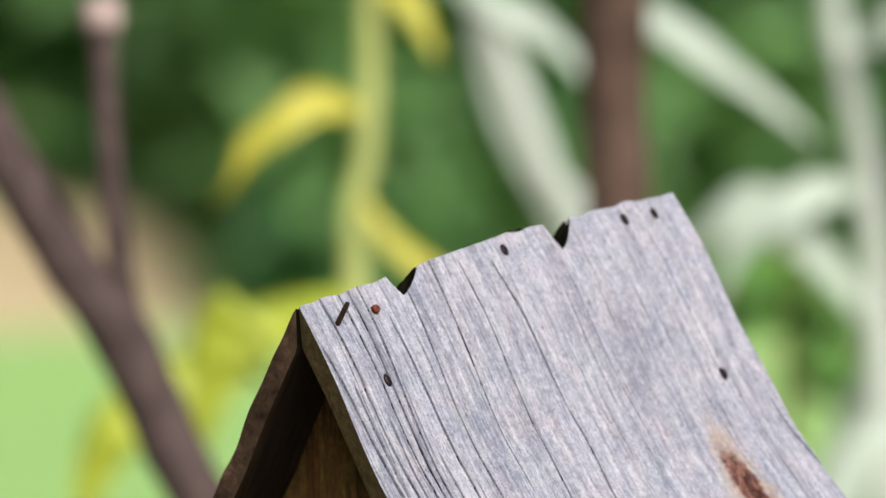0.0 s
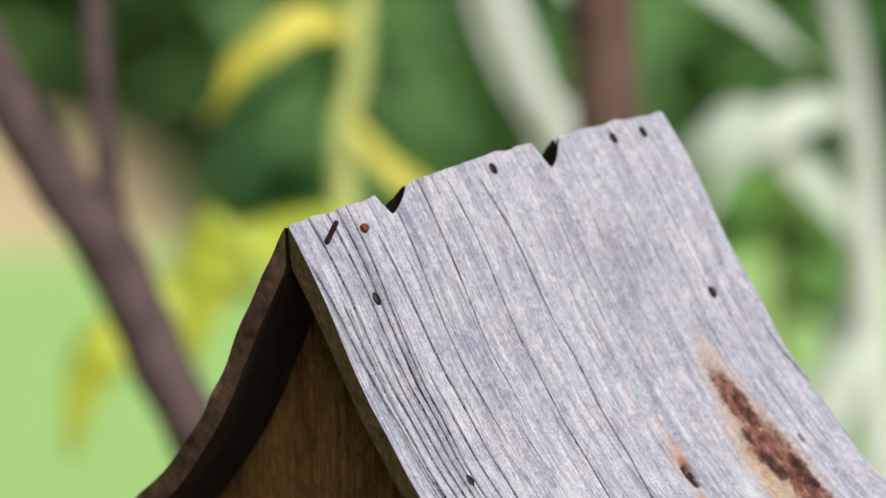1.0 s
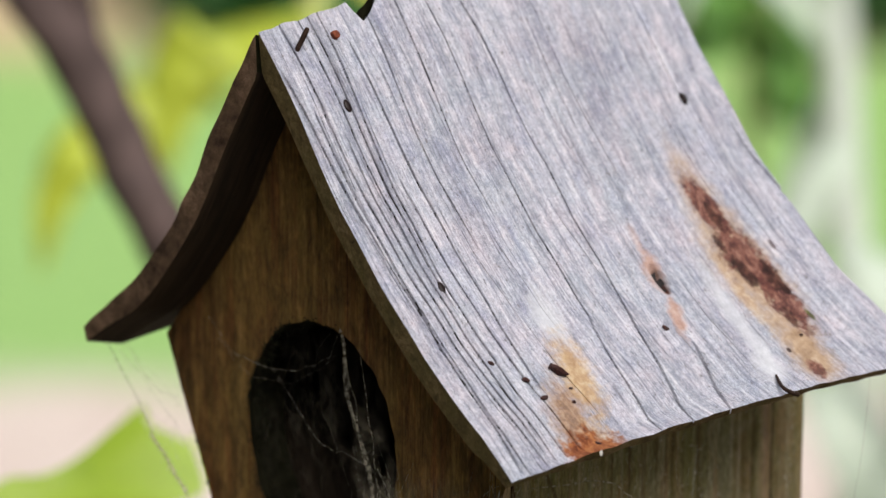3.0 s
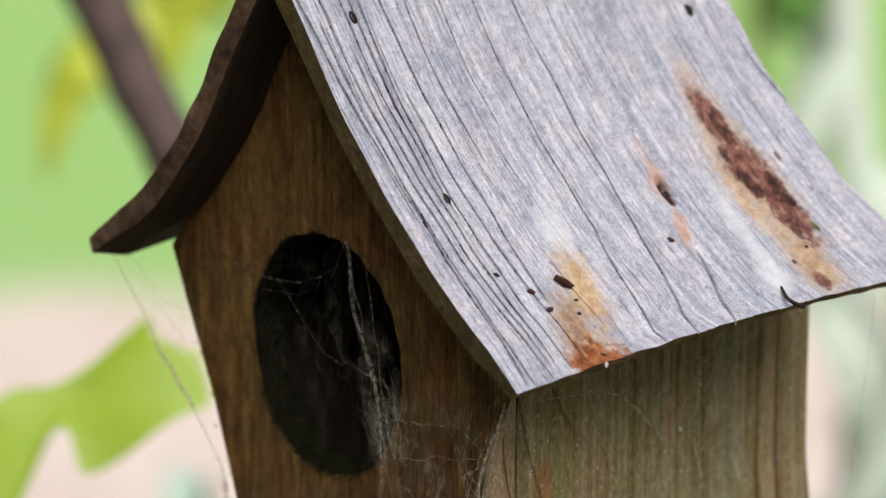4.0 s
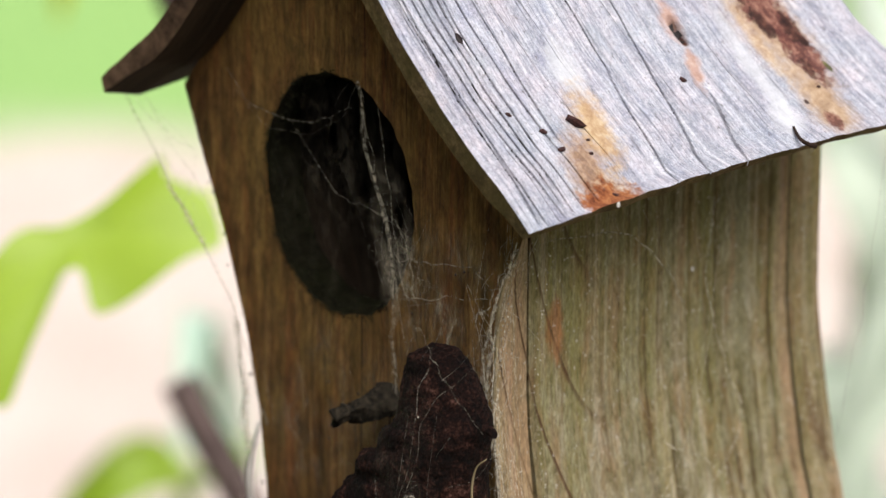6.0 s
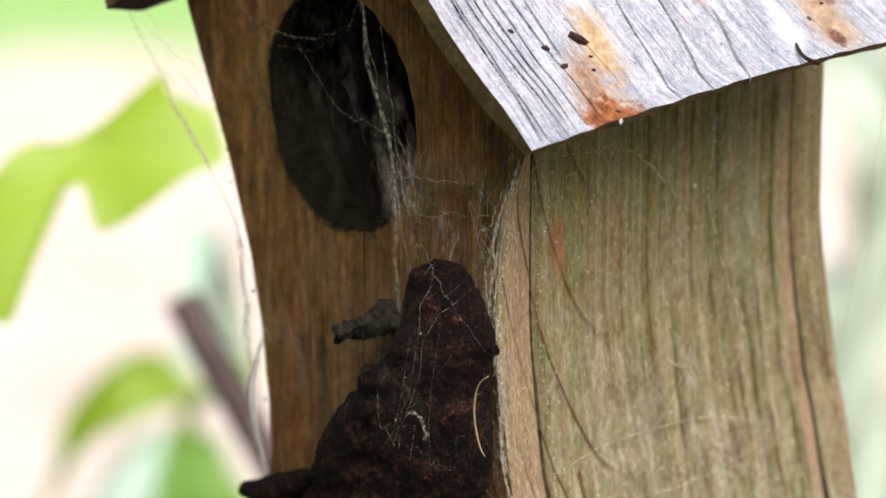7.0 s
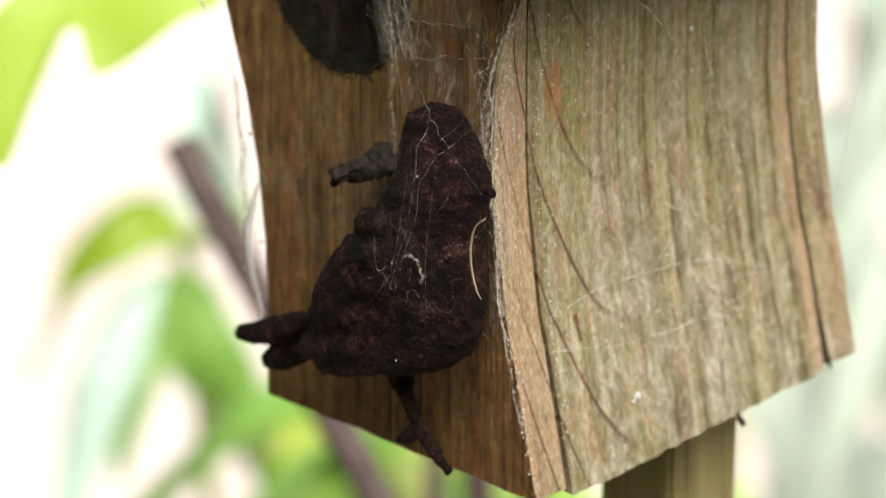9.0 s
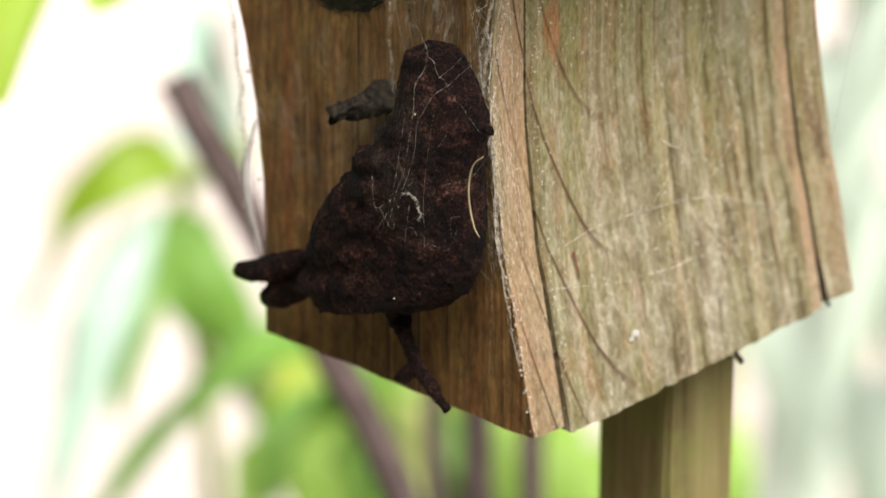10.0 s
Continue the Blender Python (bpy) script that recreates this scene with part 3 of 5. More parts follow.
def roof_right():
    top, bot, deep = [], [], []
    for y in np.linspace(0, 0.1315, 2100):
        x0, x1 = notch(y), np.interp(y, (0, 0.1315), (0.0914, 0.108)) + 0.0006 * noise.noise(Vector((y * 150, 1, 2)))
        r0, r1 = [], []
        for u in np.linspace(0, 1, 64):
            x = x0 + (x1 - x0) * u
            z = roof_height(x, y)
            s = (roof_height(x + 0.004, y) - roof_height(max(x - 0.004, 0), y)) / (x + 0.004 - max(x - 0.004, 0))
            nx, nz = -s / math.hypot(1, s), 1 / math.hypot(1, s)
            h = roof_relief(x, y)
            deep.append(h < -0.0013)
            r0.append((x + nx * h, y + 0.0006 * noise.noise(Vector((x * 60, 0, 0))), z + nz * h))
            thick = 0.007 - 0.0042 * max(0, (u - 0.88) / 0.12)
            xb, zb = x - nx * thick, z - nz * thick
            if xb < 0.0006:
                xb, zb = 0.0006 - 0.0004 * (1 - u * 8), roof_height(0, y) - 0.0112
            lip = max(0, u - 0.93) / 0.07 * 0.0020
            shy = sum(0.0055 * max(0.0, 1 - abs(y - c) / 0.004) for c in (0.0398, 0.0930)) * max(0.0, 1 - u * 14)
            r1.append((xb - lip, y + 0.0012 * max(0, 1 - y / 0.004) - shy, zb))
        top.append(r0)
        bot.append(r1)
    ob = sheet_solid("roof_board", top, bot, ROOF_WOOD, birdhouse, "grey cracked roof board with rust-brown stains", END_WOOD, HOLE_WOOD, SHADE_WOOD)
    ob.data.materials.append(CHECK_BLACK)
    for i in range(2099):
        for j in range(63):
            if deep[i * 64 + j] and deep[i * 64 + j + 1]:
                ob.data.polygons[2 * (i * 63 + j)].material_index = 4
    return ob


LEFT_X = (-.0686, -.061, -.0473, -.0337, -.0258, -.018, -.0081, -.0016, -.0003)
LEFT_Z = (-.0943, -.0874, -.0757, -.0589, -.0466, -.0314, -.0138, -.0031, -.0012)


def roof_left():
    top, bot = [], []
    line = curve_points([(x, 0, z) for x, z in zip(LEFT_X, LEFT_Z)], 60)
    for y in np.linspace(0.0, 0.1315, 260):
        r0, r1 = [], []
        for i, (x, _, z) in enumerate(line):
            d = line[min(i + 1, 60)] - line[max(i - 1, 0)]
            k = math.hypot(d[0], d[2])
            nx, nz = -d[2] / k, d[0] / k
            h = 0.0005 * noise.noise(Vector((x * 20, y * 500, z * 20)))
            rise = 0.0058 * np.interp(y, RIDGE_Y, RIDGE_W) * 0.75 - 0.004 * min(1, y / 0.012)
            rise += 0.0062 * max(0, 1 - (abs(y - 0.0755) / 0.005) ** 4) + 0.0058 * max(0, 1 - (abs(y - 0.059) / 0.003) ** 4)
            for y0, y1, y2, up in ((0.0325, 0.0400, 0.0418, 0.0046), (0.0870, 0.0925, 0.0945, 0.0052)):
                rise += up * max(0.0, min(1, (y - y0) / (y1 - y0), (y2 - y) * 900))
            r0.append((x + nx * h - 0.0005, y + 0.0008 * noise.noise(Vector((i * 0.2, 0, 4))), z + nz * h + rise))
            xb, zb = x - nx * 0.0056, z - nz * 0.0056
            tip = max(0.0, 1 - (x + 0.0686) / 0.016)
            xb, zb = xb + (x + 0.0006 - xb) * tip, zb + (z - 0.0036 - zb) * tip
            if xb > -0.0004:
                xb, zb = -0.0004, -0.0108
            r1.append((xb, y, zb + rise))
        top.append(r0)
        bot.append(r1)
    return sheet_solid("roof_board", top, bot, EAVE_WOOD, birdhouse, "brown flared roof board", LEFT_END, HOLE_WOOD, SHADE_WOOD, 1)


roof_right()
roof_left()

# profiles of the walls: the front board's edge, the side board behind it, and the far wall
RIGHT_Z = (-.2400, -.2363, -.1997, -.194, -.1737, -.16, -.15, -.1370, -.1285, -.1205, -.1118, -.1000, -.085)
RIGHT_X = (.0838, .0829, .0744, .0726, .0694, .0675, .0665, .0664, .0671, .0691, .0735, .0785, .083)
SIDE_Z = (-.2450, -.2363, -.1997, -.194, -.1737, -.16, -.15, -.1285, -.1062, -.085)
SIDE_X = (.0850, .0829, .0744, .0726, .0696, .0680, .0674, .0674, .0677, .0677)
LEFTW_Z = (-.2410, -.2093, -.20, -.1756, -.1562, -.1303, -.1079, -.0938)
LEFTW_X = (-.0192, -.0187, -.0192, -.0222, -.0266, -.0351, -.0447, -.0504)


def foot_at(x):
    return np.interp(x, (-.0192, .0094, .0829), (-.2402, -.2391, -.2380)) + 0.0006 * noise.noise(Vector((x * 90, 3, 3)))


def outline(zs, xs, raised=0.0):
    """The front board's edge, once round."""
    f0, f1 = foot_at(-.0192) + raised, foot_at(.083) + raised
    pts = [(np.interp(z, zs, xs), z) for z in np.linspace(f1, -.088, 44)]
    dx, dy, dz = SET_BACK
    pts += [(x, roof_height(x + dx, 0.012 + dy) - 0.0075 - dz) for x in np.linspace(0.067 if xs is SIDE_X else 0.074, 0.009, 22)]
    pts += [(x, np.interp(x + dx, LEFT_X, LEFT_Z) - 0.0105 - dz) for x in np.linspace(0.005, -0.044, 18)]
    pts += [(np.interp(z, LEFTW_Z, LEFTW_X), z) for z in np.linspace(-.0938, f0, 40)]
    pts += [(x, foot_at(x) + raised) for x in np.linspace(-.017, .081, 24)]
    return pts


HOLE_AT, HOLE_R = (0.0095, -0.109), (0.0268, 0.0307)


def hole_edge(a, grow=1.0):
    """A point on the gnawed rim of the entrance, at the angle a."""
    c = Vector((math.cos(a) * 2, math.sin(a) * 2, 1))
    r = grow * (1 + 0.03 * noise.noise(c) + 0.022 * noise.noise(c * 3.5) + 0.014 * noise.noise(c * 9))
    return HOLE_AT[0] + HOLE_R[0] * r * math.cos(a), HOLE_AT[1] + HOLE_R[1] * r * math.sin(a)


def front_wall(y0, y1, label):
    """Board with the house's outline and the round, worn entrance cut through it."""
    bm, n = bmesh.new(), 0
    layers = [(y0, outline(RIGHT_Z, RIGHT_X), 1.045), (y1, outline(SIDE_Z, SIDE_X), 1.0)]
    rings = []
    for y, pts, grow in layers:
        layer, n = [], len(pts)
        for t in (0.0, 0.06, 0.16, 0.45, 1.0):
            ring = []
            for x, z in pts:
                hx, hz = hole_edge(math.atan2((z - HOLE_AT[1]) / HOLE_R[1], (x - HOLE_AT[0]) / HOLE_R[0]), grow)
                ring.append(bm.verts.new((hx + (x - hx) * t, y, hz + (z - hz) * t)))
            layer.append(ring)
        rings.append(layer)
    lip = []
    for v in rings[0][0]:
        c = Vector((HOLE_AT[0], y0, HOLE_AT[1]))
        lip.append(bm.verts.new(c + (v.co - c) * (1 / 1.045) + Vector((0, 0.0022, 0))))
    for layer in rings:
        for r0, r1 in zip(layer, layer[1:]):
            for k in range(n):
                bm.faces.new((r0[k], r0[(k + 1) % n], r1[(k + 1) % n], r1[k]))
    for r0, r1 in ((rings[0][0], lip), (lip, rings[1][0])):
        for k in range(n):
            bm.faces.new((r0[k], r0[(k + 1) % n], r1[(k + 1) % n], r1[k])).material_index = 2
    for k in range(n):
        bm.faces.new((rings[0][4][k], rings[0][4][(k + 1) % n], rings[1][4][(k + 1) % n], rings[1][4][k])).material_index = 1
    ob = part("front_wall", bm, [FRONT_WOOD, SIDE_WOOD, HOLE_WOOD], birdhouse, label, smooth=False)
    ob.location = SET_BACK


front_wall(0.012, 0.0228, "dark brown front board with round entrance hole")


def back_wall():
    """Plain board behind, without the front board's flare."""
    bm = bmesh.new()
    loops = [[bm.verts.new((x - (0.0026 * min(1, max(0, (z + 0.2) / 0.05)) if x > 0.03 else 0), y, z)) for x, z in outline(SIDE_Z, SIDE_X, 0.0056)] for y in (0.1204, 0.1318)]
    n = len(loops[0])
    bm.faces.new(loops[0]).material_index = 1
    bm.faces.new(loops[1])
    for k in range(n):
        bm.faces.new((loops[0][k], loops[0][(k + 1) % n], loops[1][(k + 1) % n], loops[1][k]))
    ob = part("back_wall", bm, [SIDE_WOOD, SHADE_WOOD], birdhouse, smooth=False)
    ob.location = SET_BACK


back_wall()


def side_wall(zs, xs, inward, mat, top, label="", slim=0.0, rim=None):
    outer, inner = [], []
    for y in np.linspace(0.0243, 0.1199, 110):
        r0, r1 = [], []
        low = -0.2398 + 0.078 * max(0.0, y - 0.038) + 0.0007 * noise.noise(Vector((y * 260, 1, 8)))
        for z in np.linspace(low, top, 60):
            x = np.interp(z, zs, xs) + 0.0004 * noise.noise(Vector((z * 15, y * 420, 2))) + 0.0005 * noise.noise(Vector((z * 20, y * 60, 7)))
            x -= slim * (y - 0.0243) / 0.0956 * min(1, max(0, (z + 0.2) / 0.05))
            gap = max(0.0, 1 - (y - 0.0243) / 0.008) * (0.0009 * max(-0.5, (-z - 0.16) / 0.08) + 0.0004 * noise.noise(Vector((z * 60, 4, 4))))
            r0.append((x - (0.0005 if inward < 0 else -0.0005), y + gap, z + 0.0005 * noise.noise(Vector((y * 120, 0, 8)))))
            r1.append((x + inward, y + gap, z))
        outer.append(r0)
        inner.append(r1)
    ob = sheet_solid("side_wall", outer, inner, mat, birdhouse, label, rim)
    ob.location = SET_BACK
    return ob


side_wall(SIDE_Z, SIDE_X, -0.010, SIDE_WOOD, -0.086, "olive-brown side board with arched grain", 0.0024)
side_wall(LEFTW_Z, LEFTW_X, 0.010, FRONT_WOOD, -0.083, rim=SHADE_WOOD)


def box(bm, x0, x1, y0, y1, z0, z1, bevel=0.001):
    r = bmesh.ops.create_cube(bm, size=1, matrix=Matrix.LocRotScale(((x0 + x1) / 2, (y0 + y1) / 2, (z0 + z1) / 2), None, (x1 - x0, y1 - y0, z1 - z0)))
    if bevel:
        bmesh.ops.bevel(bm, geom=list({e for v in r["verts"] for e in v.link_edges}), offset=bevel, segments=2, affect="EDGES")
    return bm


part("floor_board", box(bmesh.new(), -0.012, 0.074, 0.0228, 0.1203, -0.2295, -0.2215), SHADE_WOOD, birdhouse).location = SET_BACK
peg = tube(bmesh.new(), [(0.0295, 0.020, -0.160), (0.0300, 0.008, -0.1588), (0.0295, 0.001, -0.1592), (0.0290, -0.0085, -0.1590)], (0.0036, 0.0036, 0.0026, 0.0017), 22, 40, 0.4)
for v in peg.verts:
    v.co += 0.0014 * noise.noise_vector(v.co * 260) + 0.0008 * noise.noise_vector(v.co * 800)
part("perch", peg, PEG_WOOD, birdhouse, "short grey wooden perch peg").location = SET_BACK


def on_side(y, z, lift=0.0):
    """A place on the weathered side board."""
    return Vector((np.interp(z, SIDE_Z, SIDE_X) - 0.0024 * (y - 0.0243) / 0.0956 * min(1, max(0, (z + 0.2) / 0.05)) + lift, y, z)) + SET_BACK


part("nail", tube(bmesh.new(), [on_side(.0350, -.1955, .0006), on_side(.0353, -.1990, .0003), on_side(.0357, -.2025, .0001)], (0.0004, 0.00025, 0.00015), 8, 10, 0.3), RED_NAIL, birdhouse, "thin rusted nail in the side board")
part("nail", tube(bmesh.new(), [on_side(.1205, -.2200, .0002), on_side(.1207, -.2260, .0005), on_side(.1210, -.2310, .0006), on_side(.1212, -.2330, .0006)], (0.0002, 0.0003, 0.0005, 0.0005), 8, 14, 0.4), NAIL, birdhouse, "black nail sticking out under the back seam")
part("nail", tube(bmesh.new(), [on_side(.0860, -.2345, -.002), on_side(.0862, -.2372, .0006), on_side(.0868, -.2386, .0010)], (0.0005, 0.0008, 0.0006), 8, 8, 0.4), NAIL, birdhouse, "nail point under the side board")


def roof_point(x, y, lift=0.0):
    s = (roof_height(x + 0.003, y) - roof_height(max(x - 0.003, 0), y)) / (x + 0.003 - max(x - 0.003, 0))
    nrm = Vector((-s, 0, 1)).normalized()
    return Vector((x, y, roof_height(x, y))) + nrm * lift, nrm


def nail(x, y, tall, wide, mat, label, lean=(0, 0, 0)):
    p, nrm = roof_point(x, y)
    d = (nrm + Vector(lean)).normalized()
    bm = bmesh.new()
    tube(bm, [p - d * 0.003, p, p + d * tall * 0.8, p + d * tall], (wide * 0.8, wide, wide, wide * 0.75), 10, 8, 0.15)
    return part("nail", bm, mat, birdhouse, label)


nail(0.0050, 0.0087, 0.0062, 0.0007, NAIL, "bent rusty nail standing proud", (-0.3, 0.45, 0.75))
nail(0.0049, 0.0214, 0.0012, 0.0012, RED_NAIL, "red-rusted nail head")
for x, y in ((0.0163, 0.0153), (0.0030, 0.0679), (0.0033, 0.1106), (0.0034, 0.1213), (0.0329, 0.1178), (0.0492, 0.0164)):
    p, nrm = roof_point(x, y)
    bm = bmesh.new()
    bmesh.ops.create_icosphere(bm, subdivisions=2, radius=1)
    along = Vector((nrm.z, 0, -nrm.x))
    for v in bm.verts:
        a, b, c = v.co * (1 + 0.2 * noise.noise(v.co * 2 + Vector((x * 900, 0, 0))))
        v.co = p + along * (a * 0.0018) + Vector((0, 1, 0)) * (b * 0.0011) + nrm * (c * 0.00045)
    part("nail", bm, DEBRIS, birdhouse, "sunken dark nail head")
part("nail", tube(bmesh.new(), [(.0965, .0872, -.0868), (.0994, .0855, -.0876), (.1026, .0838, -.0880), (.1040, .0846, -.0888), (.1044, .0872, -.0900)],
                  (0.0003, 0.0004, 0.00045, 0.0005, 0.0006), 10, 24, 0.4), NAIL, birdhouse, "bent nail curling over the eave")

# loose husks and crumbs on the roof
for x, y, size in ((0.0668, 0.0165, 0.0010), (0.073, 0.0223, 0.0012), (0.0782, 0.0235, 0.0011), (0.0743, 0.0326, 0.0029),
                   (0.0785, 0.0325, 0.0006), (0.0817, 0.0306, 0.0008), (0.0742, 0.0703, 0.0011), (0.092, 0.029, 0.0009), (0.0885, 0.1045, 0.0007)):
    p, nrm = roof_point(x, y, size * 0.25)
    bm = bmesh.new()
    bmesh.ops.create_icosphere(bm, subdivisions=1, radius=size)
    for v in bm.verts:
        v.co.x *= 0.33 if size > 0.002 else 0.65
        v.co.z *= 0.45
        v.co *= 1 + 0.7 * noise.noise(v.co * (0.9 / size) + Vector((x * 999, 0, 0)))
    husk = part("seed_husk", bm, HUSK, smooth=False)
    husk.matrix_world = HOUSE @ Matrix.Translation(p) @ nrm.to_track_quat("Z", "Y").to_matrix().to_4x4() @ pose(0, 0, 0, 0, 0, 70 + 40 * math.sin(x * 999))
    tagged(husk, "dark dry seed husk lying on the roof", "seed husk", "husks on the roof")

# pale flakes stuck to the side board and the eave
FLAKE = plain("pale_flake", (0.62, 0.58, 0.54), 0.8, 0.0, 0.3, 900)
for at, size in ((on_side(.0520, -.2215), 0.0012), (on_side(.0505, -.2225), 0.0007), (on_side(.0830, -.1040), 0.0007),
                 (on_side(.0835, -.1320), 0.0006), (Vector((.0958, .0262, roof_height(.0958, .0262))), 0.0006)):
    bm = bmesh.new()
    bmesh.ops.create_icosphere(bm, subdivisions=2, radius=size)
    for v in bm.verts:
        v.co *= 1 + 0.7 * noise.noise(v.co * (1.1 / size) + at * 99)
        v.co.x *= 0.3
    flake = part("flake", bm, FLAKE, smooth=False)
    flake.matrix_world = HOUSE @ Matrix.Translation(at)
    tagged(flake, "small pale flake stuck to the birdhouse", "flake", "flakes on the birdhouse")

# ---- rusty figure fixed to the front ----
def rusty_figure():
    bm = bmesh.new()
    chain = [  # left and right flank, head to belly: x, z
        ((.0604, -.1314), (.0624, -.1308)), ((.0523, -.1364), (.0690, -.1318)), ((.0512, -.1426), (.0735, -.1362)), ((.0502, -.1505), (.0775, -.1425)),
        ((.0462, -.1595), (.0795, -.1490)), ((.0385, -.1672), (.0782, -.1563)), ((.0335, -.1760), (.0772, -.1643)), ((.0268, -.1865), (.0780, -.1728)),
        ((.0190, -.1983), (.0784, -.1811)), ((.0152, -.2085), (.0766, -.1900)), ((.0222, -.2150), (.0722, -.1968)), ((.0372, -.2085), (.0655, -.2022)), ((.0470, -.2078), (.0590, -.2052))]
    rings = []
    for a, b in chain:
        a, b = Vector((a[0], -.003, a[1])), Vector((b[0], -.003, b[1]))
        c, h = (a + b) / 2, (b - a) / 2
        rings.append([bm.verts.new(c + h * math.cos(w) * 0.98 + Vector((0, min(.0135, .6 * h.length) * math.sin(w), 0))) for w in np.linspace(0, 2 * math.pi, 25)[:-1]])
    for r0, r1 in zip(rings, rings[1:]):
        for k in range(24):
            bm.faces.new((r0[k], r0[(k + 1) % 24], r1[(k + 1) % 24], r1[k]))
    bm.faces.new(rings[0])
    bm.faces.new(rings[-1])
    # rows of feathers over the folded wing and rump
    r = random.Random(4)
    for i in range(4, 10):
        for j in range(1, 8):
            (ax, az), (bx, bz) = chain[i]
            w = math.pi * (1.11 + 0.050 * (j + 0.5 * (i % 2)))
            h = Vector((bx - ax, 0, bz - az)) / 2
            c = Vector((ax + bx, -0.006, az + bz)) / 2 + h * math.cos(w) * 0.97 + Vector((0, min(.0135, .6 * h.length) * math.sin(w), 0))
            bmesh.ops.create_icosphere(bm, subdivisions=1, radius=1, matrix=Matrix.LocRotScale(c, Euler((0, radians(34 + r.uniform(-9, 9)), 0)), (.0026, .0017, .0050 * r.uniform(0.85, 1.15))))
    lumps = [  # folded wing, tail, bill
        ((.0400, -.0105, -.1850), (.0100, .0070, .0215), 36),
        ((.0030, -.0040, -.2098), (.0150, .0050, .0034), -26), ((.0045, -.0005, -.2166), (.0125, .0046, .0044), -34), ((-.0080, -.0045, -.2140), (.0042, .0028, .0024), -10),
        ((.0830, -.0050, -.1480), (.0030, .0015, .0013), 22)]
    for c, r, turn in lumps:
        bmesh.ops.create_icosphere(bm, subdivisions=3, radius=1, matrix=Matrix.LocRotScale(c, Euler((0, radians(turn), 0)), r))
    tube(bm, [(.0440, -.002, -.200), (.0490, -.003, -.2095), (.0532, -.004, -.2155), (.0567, -.004, -.2205), (.0630, -.005, -.2245), (.0705, -.006, -.2284)], (.0070, .0034, .0018, .0017, .0019, .0011), 10, 20)
    tube(bm, [(.0570, -.004, -.2205), (.0540, -.005, -.2238), (.0505, -.006, -.2252)], (.0020, .0022, .0014), 8, 8)
    ob = part("rusty_figure", bm, RUST)
    ob.matrix_world = BODY
    m = ob.modifiers.new("join", "REMESH")
    m.mode, m.voxel_size, m.use_smooth_shade = "VOXEL", 0.0007, True
    s = ob.modifiers.new("soften", "SMOOTH")
    s.factor, s.iterations = 0.5, 3
    t = bpy.data.textures.new("scale", "CLOUDS")
    t.noise_scale, t.noise_depth = 0.0040, 4
    d = ob.modifiers.new("pitted", "DISPLACE")
    d.texture, d.strength, d.mid_level, d.texture_coords = t, 0.0013, 0.5, "LOCAL"
    t2 = bpy.data.textures.new("scab", "CLOUDS")
    t2.noise_scale, t2.noise_depth = 0.0011, 2
    d2 = ob.modifiers.new("scabbed", "DISPLACE")
    d2.texture, d2.strength, d2.mid_level, d2.texture_coords = t2, 0.0014, 0.5, "LOCAL"
    return tagged(ob, "dark rusty cast-iron bird figure fixed to the birdhouse front", "figurine")


rusty_figure()

# ---- stake under the birdhouse ----
bm = bmesh.new()
box(bm, -0.0135, 0.0135, -0.0130, 0.0130, -1.10, 0.0, 0.0012)
bmesh.ops.subdivide_edges(bm, edges=[e for e in bm.edges if e.calc_length() > 0.5], cuts=40)
for v in bm.verts:
    v.co.x += 0.0006 * noise.noise(v.co * 25)
    v.co.y += 0.0006 * noise.noise(v.co * 25 + Vector((9, 0, 0)))
stake = part("wooden_stake", bm, POST_WOOD, smooth=False)
stake.matrix_world = BODY @ pose(0.0455, 0.0985, -0.2296, 1.2, 1.6, 0)
tagged(stake, "square greenish-brown wooden stake carrying the birdhouse", "stake")

# ---- ground ----
bm = bmesh.new()
bmesh.ops.create_grid(bm, x_segments=60, y_segments=60, size=1)
for v in bm.verts:
    v.co.x, v.co.y = 400 * math.copysign(abs(v.co.x) ** 3, v.co.x), 400 * math.copysign(abs(v.co.y) ** 3, v.co.y)
tagged(part("ground", bm, lawn_material()), "pale path, mown lawn, bare soil and unseen bounce-toned near ground", "ground", kind="structure")

# ---- brown-stemmed shrub behind the birdhouse ----
shrub = tagged(new("shrub"), "leggy shrub with purple-brown pruned stems and lobed leaves", "shrub")
part("trunk", tube(bmesh.new(), [(.110, 2.06, 0), (.104, 2.12, .45), (.094, 2.183, .707), (.078, 2.267, .916), (.066, 2.321, 1.092), (.065, 2.338, 1.162), (.064, 2.40, 1.6), (.08, 2.45, 2.1)],
                     (.024, .018, .0135, .0135, .0128, .0128, .011, .007), 14, 60, 0.12), TRUNK_BARK, shrub)
part("branch", tube(bmesh.new(), [(.094, 2.17, .70), (.070, 2.12, .78), (.030, 2.10, .83), (-.022, 2.09, .91), (-.081, 2.095, 1.034), (-.095, 2.103, 1.06), (-.111, 2.112, 1.094), (-.134, 2.12, 1.126), (-.161, 2.13, 1.172), (-.25, 2.16, 1.32), (-.36, 2.2, 1.6)],
                            (.012, .012, .011, .0108, .0105, .0105, .0105, .0100, .0095, .008, .005), 14, 70, 0.15), BARK, shrub)
part("stub", tube(bmesh.new(), [(-.107, 2.112, 1.088), (-.1115, 2.116, 1.115), (-.115, 2.123, 1.15), (-.117, 2.132, 1.18), (-.118, 2.14, 1.204)], (.0060, .0048, .0045, .0044, .0055), 14, 24, 0.15, 1),
     [BARK, CUT_WOOD], shrub, "pruned side shoot with a pale cut end")
